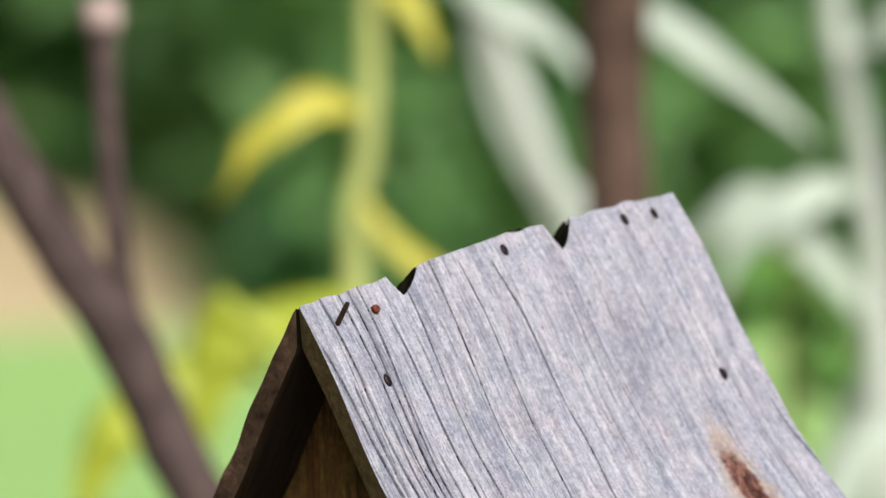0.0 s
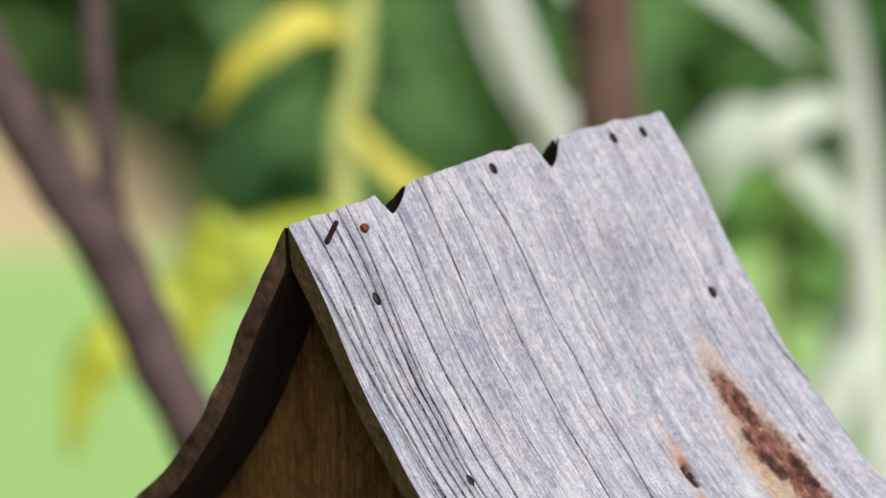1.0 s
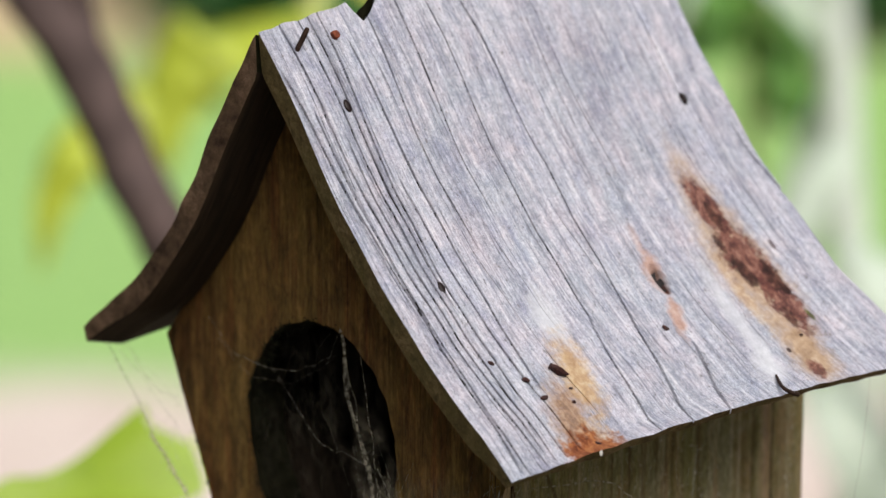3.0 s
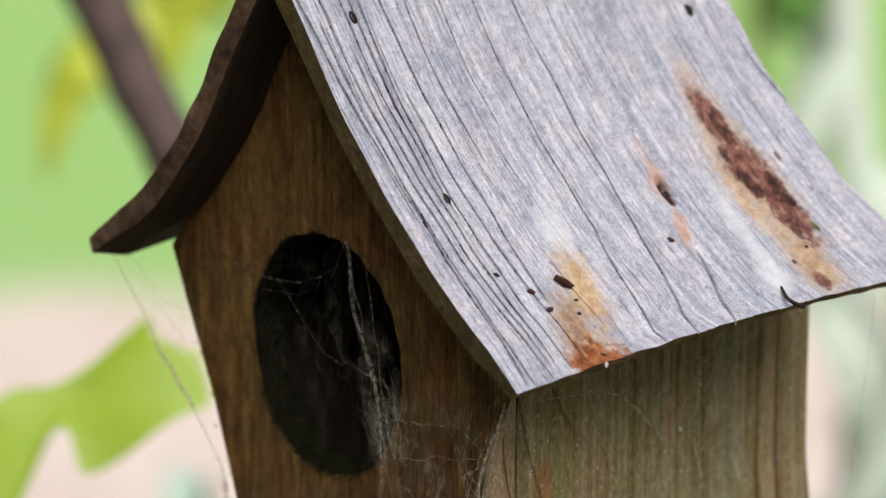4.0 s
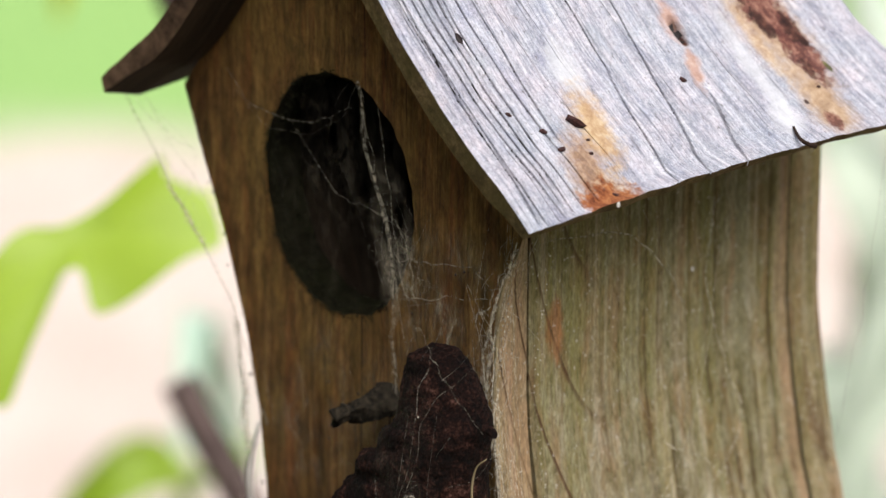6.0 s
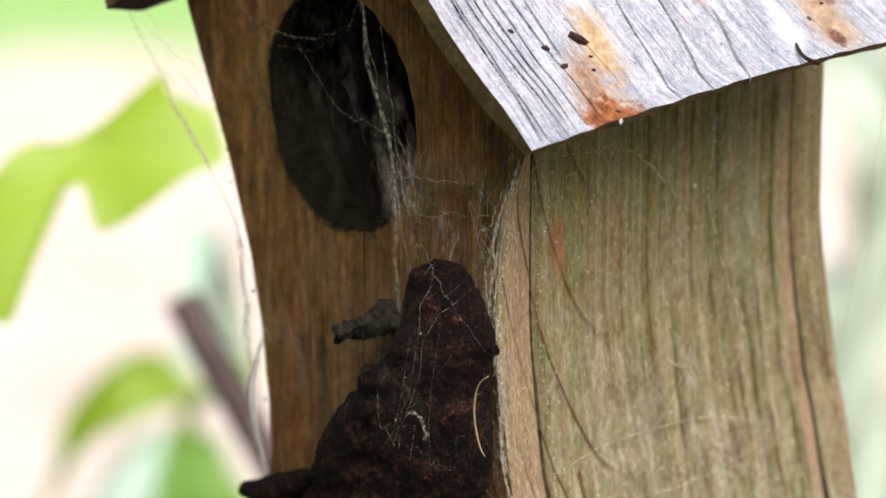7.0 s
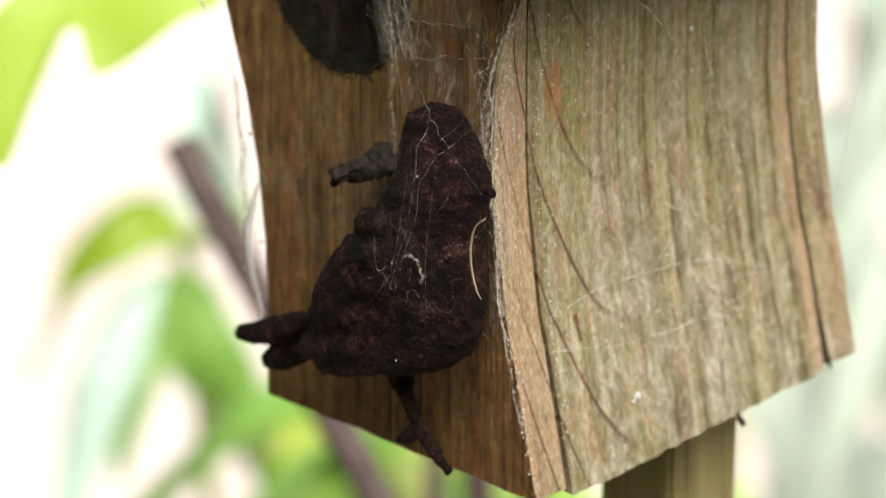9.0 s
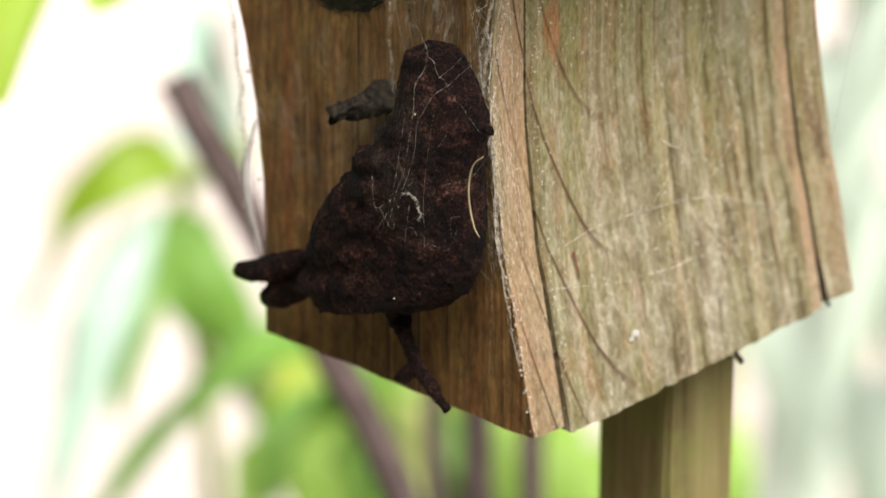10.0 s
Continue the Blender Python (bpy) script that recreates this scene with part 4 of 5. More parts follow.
part("cut_end", tube(bmesh.new(), [(-.1176, 2.137, 1.197), (-.1180, 2.139, 1.202), (-.1183, 2.141, 1.208)], (.0060, .0078, .0068), 14, 8, 0.2), CUT_WOOD, shrub, "pale pinkish callused cut end")
part("branch", tube(bmesh.new(), [(.100, 2.06, .45), (.030, 1.95, .70), (.012, 1.935, .75), (-.010, 1.954, .803), (-.028, 1.968, .835), (-.059, 1.989, .886), (-.083, 2.004, .926)], (.010, .0085, .0066, .0062, .0062, .0062, .0060), 14, 50, 0.15, 1), [BARK, CUT_WOOD], shrub)
for line, r in (([(.10, 2.07, .25), (.02, 2.07, .60), (.006, 2.090, .739), (.007, 2.099, .785)], .0042), ([(.105, 2.10, .30), (.03, 2.15, .60), (.023, 2.178, .691), (.022, 2.195, .74)], .0065),
                ([(.105, 2.08, .30), (.045, 2.06, .66), (.041, 2.087, .733), (.041, 2.10, .79)], .0052)):
    part("branch", tube(bmesh.new(), line, (r * 1.4, r * 1.1, r, r * 0.9), 12, 30, 0.15), BARK, shrub)


def facing(base, tip, towards):
    """Axes for a leaf from base to tip, its upper face towards a point."""
    base, tip = Vector(base), Vector(tip)
    y = (tip - base).normalized()
    z = Vector(towards) - base
    z = (z - y * z.dot(y)).normalized()
    x = y.cross(z)
    return Matrix.Translation(base) @ Matrix((x, y, z)).transposed().to_4x4()


def leaf(parent, mat, ctrl, width, side=(1, 0, 0.1), label="", **k):
    bm = bmesh.new()
    blade(bm, ctrl, width, side, **k)
    return part("leaf", bm, mat, parent, label)


def maple_leaf(parent, mat, size, m, label):
    """A limp leaf with three drooping lobes; stalk end at the origin, main vein along y."""
    edge = [(-.13, .08), (.06, .10), (.19, .26), (.29, .27), (.22, .43), (.15, .60), (.10, .81), (.12, .94), (.09, 1.04), (0, 1.17), (-.09, 1.31), (-.37, 1.42), (-.51, 1.34),
            (-.69, 1.29), (-.69, 1.20), (-.42, 1.06), (-.24, .93), (-.13, .80), (-.18, .75), (-.34, .75), (-.37, .68), (-.32, .48), (-.22, .25), (-.19, .12)]
    line = curve_points([(x, y, 0) for x, y in edge + edge[:1]], 96)[:-1]
    bm = bmesh.new()
    for off in (0.0, -0.004):
        c = bm.verts.new((0, .75, off))
        last = None
        for u in (0.35, 0.7, 1.0):
            ring = []
            for x, y, _ in line:
                x, y = x * u, .75 + (y - .75) * u
                ring.append(bm.verts.new((x, y, off + 0.05 * math.sin(4 * x + 2 * y) * u - 0.03 * math.cos(9 * y) * u)))
            for k in range(96):
                f = (c, ring[k], ring[(k + 1) % 96]) if last is None else (last[k], ring[k], ring[(k + 1) % 96], last[(k + 1) % 96])
                bm.faces.new(f)
            last = ring
    bmesh.ops.transform(bm, matrix=m @ Matrix.Scale(size, 4), verts=bm.verts)
    return part("leaf", bm, mat, parent, label)


maple_leaf(shrub, LEAF_LIME, 0.066, facing((-.058, 1.835, 1.050), (-.128, 1.830, 1.032), (0.3, 0.4, 2.8)), "sunlit lime-green drooping lobed leaf")
part("leaf_stalk", tube(bmesh.new(), [(.0, 2.0, .93), (-.03, 1.90, 1.03), (-.058, 1.845, 1.052), (-.088, 1.838, 1.037)], (.0018, .0014, .0012, .0008), 8, 20), LEAF_STEM, shrub)

# ---- tall yellowing herb ----
herb = tagged(new("tall_herb"), "tall yellow-green herb with yellowing lance leaves", "herb")
part("stem", tube(bmesh.new(), [(.0, 2.30, 0), (.0, 2.33, .4), (-.001, 2.362, .614), (-.019, 2.442, .807), (-.036, 2.506, 1.007), (-.031, 2.52, 1.061), (-.030, 2.534, 1.117), (-.033, 2.55, 1.25)], (.009, .009, .008, .0072, .0058, .0054, .0052, .004), 12, 50, 0.05), LEAF_STEM, herb)
leaf(herb, LEAF_YELLOW, [(-.033, 2.523, 1.074), (-.055, 2.515, 1.077), (-.078, 2.505, 1.060), (-.092, 2.50, 1.040)], .018, (0.2, 0.7, 0.7), "yellow lance leaf")
leaf(herb, LEAF_YELLOW, [(-.030, 2.534, 1.128), (-.012, 2.52, 1.118), (-.002, 2.51, 1.098)], .013, (0.2, 0.7, 0.7))
leaf(herb, LEAF_YELLOW, [(-.034, 2.51, 1.040), (-.018, 2.50, 1.022), (.0, 2.49, 1.012), (.022, 2.48, 1.010)], .012, (0.2, 0.7, 0.7))
leaf(herb, LEAF_CHARTREUSE, [(-.034, 2.506, 1.00), (-.071, 2.453, 1.006), (-.086, 2.449, .998), (-.094, 2.446, .980), (-.096, 2.439, .955)], .036, (0.7, -0.28, -0.28))
leaf(herb, LEAF_CHARTREUSE, [(-.032, 2.49, .95), (-.090, 2.46, .985), (-.128, 2.438, .967), (-.140, 2.433, .948), (-.146, 2.426, .918)], .026, (0.7, -0.28, -0.28))
for side in (-1, 1):
    for z in (.3, .5, .66):
        leaf(herb, LEAF_GREEN, [(.0, 2.34, z), (side * .06, 2.31, z + .03), (side * .11, 2.29, z - .01), (side * .15, 2.28, z - .06)], .035, (0, 1, 0.1))

# ---- pale broad-leaved plants ----
pale = tagged(new("pale_plant"), "tall pale grey-green plant with long drooping leaves", "plant", "pale plants")
part("stem", tube(bmesh.new(), [(.13, 2.50, 0), (.158, 2.535, .523), (.198, 2.614, .717), (.194, 2.678, .905), (.188, 2.703, .994), (.178, 2.716, 1.045), (.171, 2.727, 1.088), (.165, 2.74, 1.3)], (.012, .011, .010, .0085, .0068, .0064, .006, .005), 12, 50, 0.05), LEAF_PALE, pale)
leaf(pale, LEAF_PALE, [(.186, 2.703, .994), (.159, 2.69, .992), (.132, 2.68, .972), (.110, 2.67, .935)], .020, (0.2, 0.7, 0.7))
leaf(pale, LEAF_PALE, [(.100, 2.71, .955), (.125, 2.70, .985), (.155, 2.694, .978), (.203, 2.683, .920)], .026, (0.3, 0.6, 0.75))
leaf(pale, LEAF_PALE, [(.196, 2.70, .93), (.185, 2.69, .885), (.172, 2.68, .848), (.160, 2.67, .80)], .026, (1, -0.3, -0.3))
leaf(pale, LEAF_PALE, [(.175, 2.72, 1.05), (.20, 2.69, 1.075), (.23, 2.67, 1.06), (.26, 2.65, 1.0)], .03, (0.2, 0.7, 0.7))
for k, (x, z) in enumerate(((.20, .86), (.185, .80), (.21, .74), (.17, .70), (.195, .64), (.15, .60), (.19, .55))):
    leaf(pale, LEAF_PALE, [(.188, 2.62, z), (x + .0, 2.56, z + .02), (x + .02, 2.52, z - .05), (x + .01 * (k - 3), 2.50, z - .15)], .032, (1, -0.3, -0.3))
pale2 = tagged(new("pale_plant"), "pale grey-green plant with arching broad leaves", "plant", "pale plants")
part("stem", tube(bmesh.new(), [(.06, 2.55, 0), (.07, 2.62, .5), (.062, 2.70, .93), (.045, 2.71, 1.0), (.022, 2.725, 1.06), (.0, 2.74, 1.12)], (.009, .008, .0075, .0075, .0075, .007), 12, 50, 0.05), LEAF_PALE, pale2)
leaf(pale2, LEAF_PALE, [(.008, 2.73, 1.095), (.021, 2.72, 1.044), (.034, 2.71, 1.008), (.060, 2.70, .960)], .012, (1, 0.4, 0.5))
leaf(pale2, LEAF_PALE, [(.0, 2.73, 1.085), (.025, 2.72, 1.072), (.048, 2.715, 1.060), (.068, 2.71, 1.035)], .016, (0.2, 0.7, 0.7))
leaf(pale2, LEAF_PALE, [(.07, 2.72, 1.085), (.095, 2.715, 1.068), (.128, 2.71, 1.045), (.165, 2.70, 1.015)], .017, (0.2, 0.7, 0.7))

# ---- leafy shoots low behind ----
# Pale leaf with its bluish-white sheen put into the base colour.
PALE_SHEEN = leafy("pale_sheen_leaf", (0.78, 0.86, 0.86), (0.52, 0.68, 0.56), 25, 0.3, 0.2)
shoot = tagged(new("leafy_shoot"), "green shoot with broad drooping glossy leaves", "plant", "leafy shoots")
part("stem", tube(bmesh.new(), [(-.07, 2.50, 0), (-.08, 2.46, .4), (-.092, 2.42, .66), (-.098, 2.41, .735)], (.006, .005, .004, .003), 8, 24), LEAF_STEM, shoot)
leaf(shoot, LEAF_LIME, [(-.094, 2.41, .728), (-.115, 2.40, .735), (-.140, 2.39, .715), (-.160, 2.385, .675)], .028, (0.2, 0.7, 0.7))
leaf(shoot, PALE_SHEEN, [(-.108, 2.40, .715), (-.124, 2.385, .690), (-.138, 2.37, .650), (-.152, 2.355, .595)], .026, (1, -0.35, -0.35))
leaf(shoot, LEAF_GREEN, [(-.098, 2.41, .715), (-.110, 2.395, .690), (-.119, 2.38, .665), (-.124, 2.37, .632)], .020, (1, -0.35, -0.35))
leaf(shoot, LEAF_GREEN, [(-.090, 2.41, .710), (-.092, 2.395, .690), (-.078, 2.385, .668), (-.058, 2.38, .648)], .036, (1, -0.35, -0.35))
leaf(shoot, LEAF_GREEN, [(-.094, 2.41, .725), (-.088, 2.40, .735), (-.078, 2.40, .742), (-.066, 2.40, .738)], .018, (0.3, 0.6, 0.75))
leaf(shoot, PALE_SHEEN, [(-.098, 2.41, .735), (-.094, 2.47, .775), (-.089, 2.50, .745), (-.081, 2.50, .712), (-.070, 2.49, .672)], .018, (1, -0.35, -0.35))
leaf(shoot, LEAF_GREEN, [(-.096, 2.43, .690), (-.094, 2.45, .660), (-.085, 2.45, .640), (-.075, 2.45, .618), (-.062, 2.45, .590)], .024, (1, -0.35, -0.35))
shoot2 = tagged(new("leafy_shoot"), "low lime-green leafy shoots under the birdhouse", "plant", "leafy shoots")
part("stem", tube(bmesh.new(), [(-.01, 2.60, 0), (-.012, 2.52, .35), (-.015, 2.44, .60)], (.006, .005, .003), 8, 20), LEAF_STEM, shoot2)
r = random.Random(11)
for k in range(18):
    x, z = -.065 + .011 * k, .60 + .035 * r.random()
    leaf(shoot2, (LEAF_FRESH, LEAF_GREEN, LEAF_FRESH)[k % 3], [(-.013, 2.50, .45 + .004 * k), (x * .6, 2.44, z - .05), (x, 2.40, z), (x * 1.15 + .01 * r.uniform(-1, 1), 2.36, z - .04)], .030, (1, 0.2, 0.5))
shoot3 = tagged(new("leafy_shoot"), "green shoot with broad pointed leaves beside pale stems", "plant", "leafy shoots")
part("stem", tube(bmesh.new(), [(.22, 2.75, 0), (.205, 2.68, .35), (.20, 2.65, .50)], (.006, .005, .003), 8, 20), LEAF_STEM, shoot3)
leaf(shoot3, LEAF_LIME, [(.200, 2.65, .52), (.190, 2.64, .525), (.182, 2.63, .505), (.180, 2.625, .47)], .034, (1, -0.35, -0.35))
leaf(shoot3, LEAF_GREEN, [(.203, 2.65, .50), (.215, 2.64, .52), (.230, 2.63, .50), (.24, 2.62, .46)], .034, (1, -0.35, -0.35))
leaf(shoot3, LEAF_LIME, [(.205, 2.66, .58), (.20, 2.65, .60), (.196, 2.64, .57), (.20, 2.635, .53)], .030, (1, -0.35, -0.35))

shoot5 = tagged(new("leafy_shoot"), "sunlit yellow-green shoots spreading low under the birdhouse", "plant", "leafy shoots")
part("stem", tube(bmesh.new(), [(.005, 2.66, 0), (.003, 2.64, .30), (.0, 2.62, .50), (.0, 2.60, .57)], (.006, .005, .004, .003), 8, 20), LEAF_STEM, shoot5)
r = random.Random(17)
for k in range(12):
    x = -.062 + .0112 * k
    z = .584 - .25 * max(0.0, x) + r.uniform(-.022, .006)
    leaf(shoot5, (LEAF_FRESH, LEAF_CHARTREUSE, LEAF_FRESH)[k % 3], [(.001, 2.61, z - .05), (x * .55, 2.58, z - .008), (x, 2.55, z), (x * 1.2 + r.uniform(-.008, .008), 2.52, z - .032)], .026, (1, 0.2, 0.5))

shoot4 = tagged(new("leafy_shoot"), "tall mid-green shoot with broad leaves behind the pale plants", "plant", "leafy shoots")
part("stem", tube(bmesh.new(), [(.16, 3.12, 0), (.165, 3.08, .5), (.175, 3.06, .78), (.17, 3.05, .87)], (.007, .006, .005, .003), 8, 24), LEAF_STEM, shoot4)
MID_LEAF = leafy("mid_green_leaf", (0.22, 0.42, 0.08), (0.13, 0.30, 0.05), clear=0.4)
for line, wide in (([(.172, 3.05, .862), (.154, 3.032, .868), (.135, 3.03, .860), (.118, 3.03, .835)], .040), ([(.172, 3.05, .858), (.188, 3.03, .866), (.206, 3.03, .852), (.222, 3.02, .825)], .040),
                   ([(.174, 3.055, .84), (.155, 3.03, .846), (.140, 3.03, .832), (.130, 3.02, .80)], .036), ([(.174, 3.055, .83), (.19, 3.025, .836), (.203, 3.02, .815), (.208, 3.01, .78)], .040),
                   ([(.175, 3.06, .80), (.205, 3.03, .81), (.214, 3.01, .785), (.205, 3.0, .745)], .036), ([(.173, 3.06, .76), (.15, 3.04, .775), (.13, 3.02, .755), (.118, 3.01, .715)], .036)):
    leaf(shoot4, MID_LEAF, line, wide, (0.2, 0.7, 0.7))
leaf(pale, LEAF_PALE, [(.196, 2.69, .90), (.190, 2.66, .895), (.176, 2.65, .875), (.164, 2.64, .845), (.158, 2.64, .82)], .022, (1, -0.3, -0.3))

# ---- bank of shrubs at the end of the lawn ----
def leaf_bank(name, n, zone, size, mat, label, seed):
    r = random.Random(seed)
    verts, faces = [], []
    while len(faces) < n * 2:
        x, y, z = zone(r)
        a, e, s = r.uniform(0, 6.28), r.uniform(-0.9, 0.9), size * r.uniform(0.6, 1.5)
        d = Vector((math.cos(a) * math.cos(e), math.sin(a) * math.cos(e), math.sin(e)))
        w = d.cross(Vector((r.uniform(-.5, .5), r.uniform(-.5, .5), 1))).normalized() * s * 0.28
        u = w.cross(d).normalized() * s * 0.08
        c, i = Vector((x, y, z)), len(verts)
        verts += [c, c + d * s * .45 + w + u, c + d * s, c + d * s * .45 - w + u]
        faces += [(i, i + 1, i + 2), (i, i + 2, i + 3)]
    me = bpy.data.meshes.new(name)
    me.from_pydata([tuple(v) for v in verts], [], faces)
    me.materials.append(mat)
    return tagged(new(name, me), label, "shrubs", kind="stuff")


def bank_zone(r):
    x = r.gauss(0, 0.9)
    front = 6.0 + 0.55 * max(0, min(1, (-0.12 - x) / 0.15)) + 0.25 * noise.noise(Vector((x * 2, 0, 0)))
    y = front + abs(r.gauss(0, 0.5))
    top = 0.25 + 0.55 * (y - front) + 0.3 * (noise.noise(Vector((x * 1.5, y * 1.5, 3))) + 0.3)
    return x, y, r.uniform(0, max(0.12, top))


leaf_bank("shrub_bank", 26000, bank_zone, 0.10, LEAF_DARK, "bank of dark green leafy shrubs along the lawn", 3)
leaf_bank("hedge", 16000, lambda r: (r.uniform(-9, 9), 9.5 + abs(r.gauss(0, .5)), r.uniform(0, 2.4)), 0.22, LEAF_DARK, "tall dark green hedge behind the lawn", 5)
# Unseen hedges added behind and left of the camera to block low sky light.
leaf_bank("hedge", 15000, lambda r: (r.uniform(-7, 7), -4.0 - abs(r.gauss(0, .4)), r.uniform(0, 5.5)), 0.55, LEAF_DARK, "unseen high hedge added to block low sky light", 6)
leaf_bank("hedge", 11000, lambda r: (-5.0 - abs(r.gauss(0, .4)), r.uniform(-4.5, 5), r.uniform(0, 5.5)), 0.55, LEAF_DARK, "unseen side hedge added to block low sky light", 8)


# ---- old cobwebs, straw and crumbs caught on the birdhouse ----
def web(name, lines, label, seed=1, fuzz=0, spread=0.002, thin=0.000025, dense=None):
    """Silk threads in the birdhouse's axes: points and thickness of each; fuzz: finer threads tangled round them."""
    r, bm = random.Random(seed), bmesh.new()
    for pts, thick in lines:
        pts = curve_points(pts, 3 * len(pts))
        pts = [pts[0]] + [p + np.array([r.gauss(0, 0.00035), r.gauss(0, 0.0002), r.gauss(0, 0.00035)]) for p in pts[1:-1]] + [pts[-1]]
        tube(bm, pts, (thick * 0.15, thick * 0.3, thick * 0.15), 5, 3 * len(pts), 0.8)
        for _ in range(int(thick / 0.000022)):
            k = thick * 1.6
            tube(bm, [Vector(p) + Vector((r.gauss(0, k), r.gauss(0, k * 0.5), r.gauss(0, k))) for p in pts], (thin, thin * 1.4, thin), 4, 2 * len(pts))
    for _ in range(fuzz):
        a, b = r.choice(lines[:dense])[0], r.choice(lines[:dense])[0]
        p, q = Vector(r.choice(a)), Vector(r.choice(b))
        jit = lambda k: Vector((r.gauss(0, k), r.gauss(0, k * 0.25), r.gauss(0, k)))
        p, q = p + jit(spread), p + (q - p) * r.uniform(0.1, 0.8) + jit(spread)
        mid = (p + q) / 2 + jit(spread * 0.6) - Vector((0, 0, 0.0008))
        tube(bm, [p, mid, q], (thin, thin * r.uniform(0.8, 1.6), thin), 4, 8)
    ob = part(name, bm, WEB)
    ob.matrix_world = BODY
    return tagged(ob, label, "cobweb", kind="stuff")


web("cobweb", [([(.0183, .0105, -.0760), (.0224, .0095, -.0916), (.0307, .009, -.1106), (.0327, .009, -.1221), (.0326, .0095, -.1434), (.0321, .0115, -.1651)], .00032),
               ([(.0190, .0105, -.0770), (.0260, .0098, -.0990), (.0320, .0095, -.1180), (.0345, .0115, -.1420)], .00009),
               ([(.0250, .0110, -.0800), (.0300, .0100, -.1000), (.0330, .0110, -.1230)], .00009),
               ([(-.0330, .0115, -.0850), (-.0193, .0100, -.0924), (.0001, .0100, -.0914), (.0129, .0100, -.0850), (.0171, .0112, -.0770)], .00006),
               ([(-.0300, .0115, -.0900), (-.0150, .0105, -.0960), (.0040, .0110, -.0930), (.0150, .0115, -.0840)], .00003),
               ([(-.0131, .0160, -.0960), (.0061, .0140, -.1095), (.0200, .0110, -.1090), (.0310, .0098, -.1100)], .00005),
               ([(-.0120, .0150, -.1180), (.0050, .0130, -.1230), (.0180, .0120, -.1340), (.0320, .0105, -.1300)], .00002)],
    "grey tangled cobweb across the entrance hole", 2, 5, 0.0045, 0.000012)
web("cobweb", [([(.0330, .0095, -.1090), (.0365, .0098, -.1150), (.0390, .0100, -.1210), (.0385, .0112, -.1290)], .00012), ([(.0320, .0095, -.1130), (.0345, .0095, -.1200), (.0360, .0095, -.1270), (.0400, .0112, -.1310)], .00012),
               ([(.0330, .0095, -.1200), (.0450, .0105, -.1180), (.0600, .0112, -.1150)], .00009), ([(.0350, .0095, -.1300), (.0500, .0100, -.1260), (.0660, .0112, -.1220)], .00009)],
    "dense dusty cobweb beside the entrance hole", 3, 55, 0.0050, 0.000014, 2)
web("cobweb", [([(-.0640, .0030, -.0970), (-.0461, .0040, -.1200), (-.0352, .0040, -.1312), (-.0244, .0060, -.1486), (-.0185, .0115, -.1800)], .00016),
               ([(-.0480, .0035, -.1180), (-.0420, .0038, -.1250), (-.0340, .0042, -.1325)], .0003),
               ([(-.0240, .0060, -.1500), (-.0225, .0075, -.1750), (-.0222, .0080, -.1920), (-.0205, .0080, -.2080)], .0006),
               ([(-.0560, .0030, -.0960), (-.0500, .0060, -.1060), (-.0450, .0115, -.1100)], .00006), ([(-.0600, .0030, -.0970), (-.0430, .0060, -.1130), (-.0380, .0115, -.1280)], .00006)],
    "loose cobweb hanging from the eave to the wall", 4, 18, 0.0030)
web("cobweb", [([(.0772, .0100, -.1040), (.0712, .0090, -.1272), (.0669, .0090, -.1495), (.0690, .0100, -.1640), (.0720, .0110, -.1900)], .00026),
               ([(.0760, .0110, -.1060), (.0690, .0095, -.1250), (.0655, .0095, -.1400), (.0670, .0110, -.1600)], .00020),
               ([(.0718, .0090, -.1437), (.0731, .0060, -.1527), (.0739, .0060, -.1631), (.0752, .0060, -.1825), (.0757, .0070, -.1893), (.0791, .0110, -.2061)], .00016),
               ([(.0693, .0110, -.1341), (.0718, .0070, -.1395), (.0739, .0060, -.1495), (.0766, .0060, -.1685), (.0777, .0060, -.1819)], .00009),
               ([(.0790, .0080, -.1080), (.0748, .0075, -.1150), (.0722, .0075, -.1215), (.0698, .0080, -.1262), (.0704, .0080, -.1330), (.0680, .0085, -.1400)], .00022),
               ([(.0745, .0080, -.1120), (.0700, .0085, -.1190), (.0676, .0085, -.1240), (.0640, .0090, -.1262), (.0620, .0100, -.1300)], .00010),
               ([(.0690, .0110, -.1650), (.0700, .0108, -.1800), (.0735, .0110, -.2000), (.0790, .0112, -.2200)], .00009)],
    "stringy cobweb along the corner of the walls", 5, 80, 0.0042, 0.000030)
web("cobweb", [([(.0717, -.0165, -.1229), (.0777, -.0180, -.1290), (.0828, -.0150, -.1380), (.0860, -.0100, -.1470)], .00003),
               ([(.0500, .0110, -.1300), (.0690, -.0150, -.1380), (.0670, -.0170, -.1560), (.0600, -.0170, -.1780)], .00003),
               ([(.0828, -.0100, -.1300), (.0747, -.0180, -.1420), (.0660, -.0170, -.1650), (.0560, -.0170, -.1800)], .00003),
               ([(.0655, -.0170, -.1675), (.0690, -.0178, -.1662), (.0716, -.0168, -.1690), (.0708, -.0165, -.1730)], .00022),
               ([(.0560, -.0165, -.1700), (.0660, -.0175, -.1760), (.0740, -.0160, -.1700), (.0740, -.0100, -.1800)], .00002)],
    "torn cobweb over the rusty figure", 6, 16, 0.0050, 0.000016)
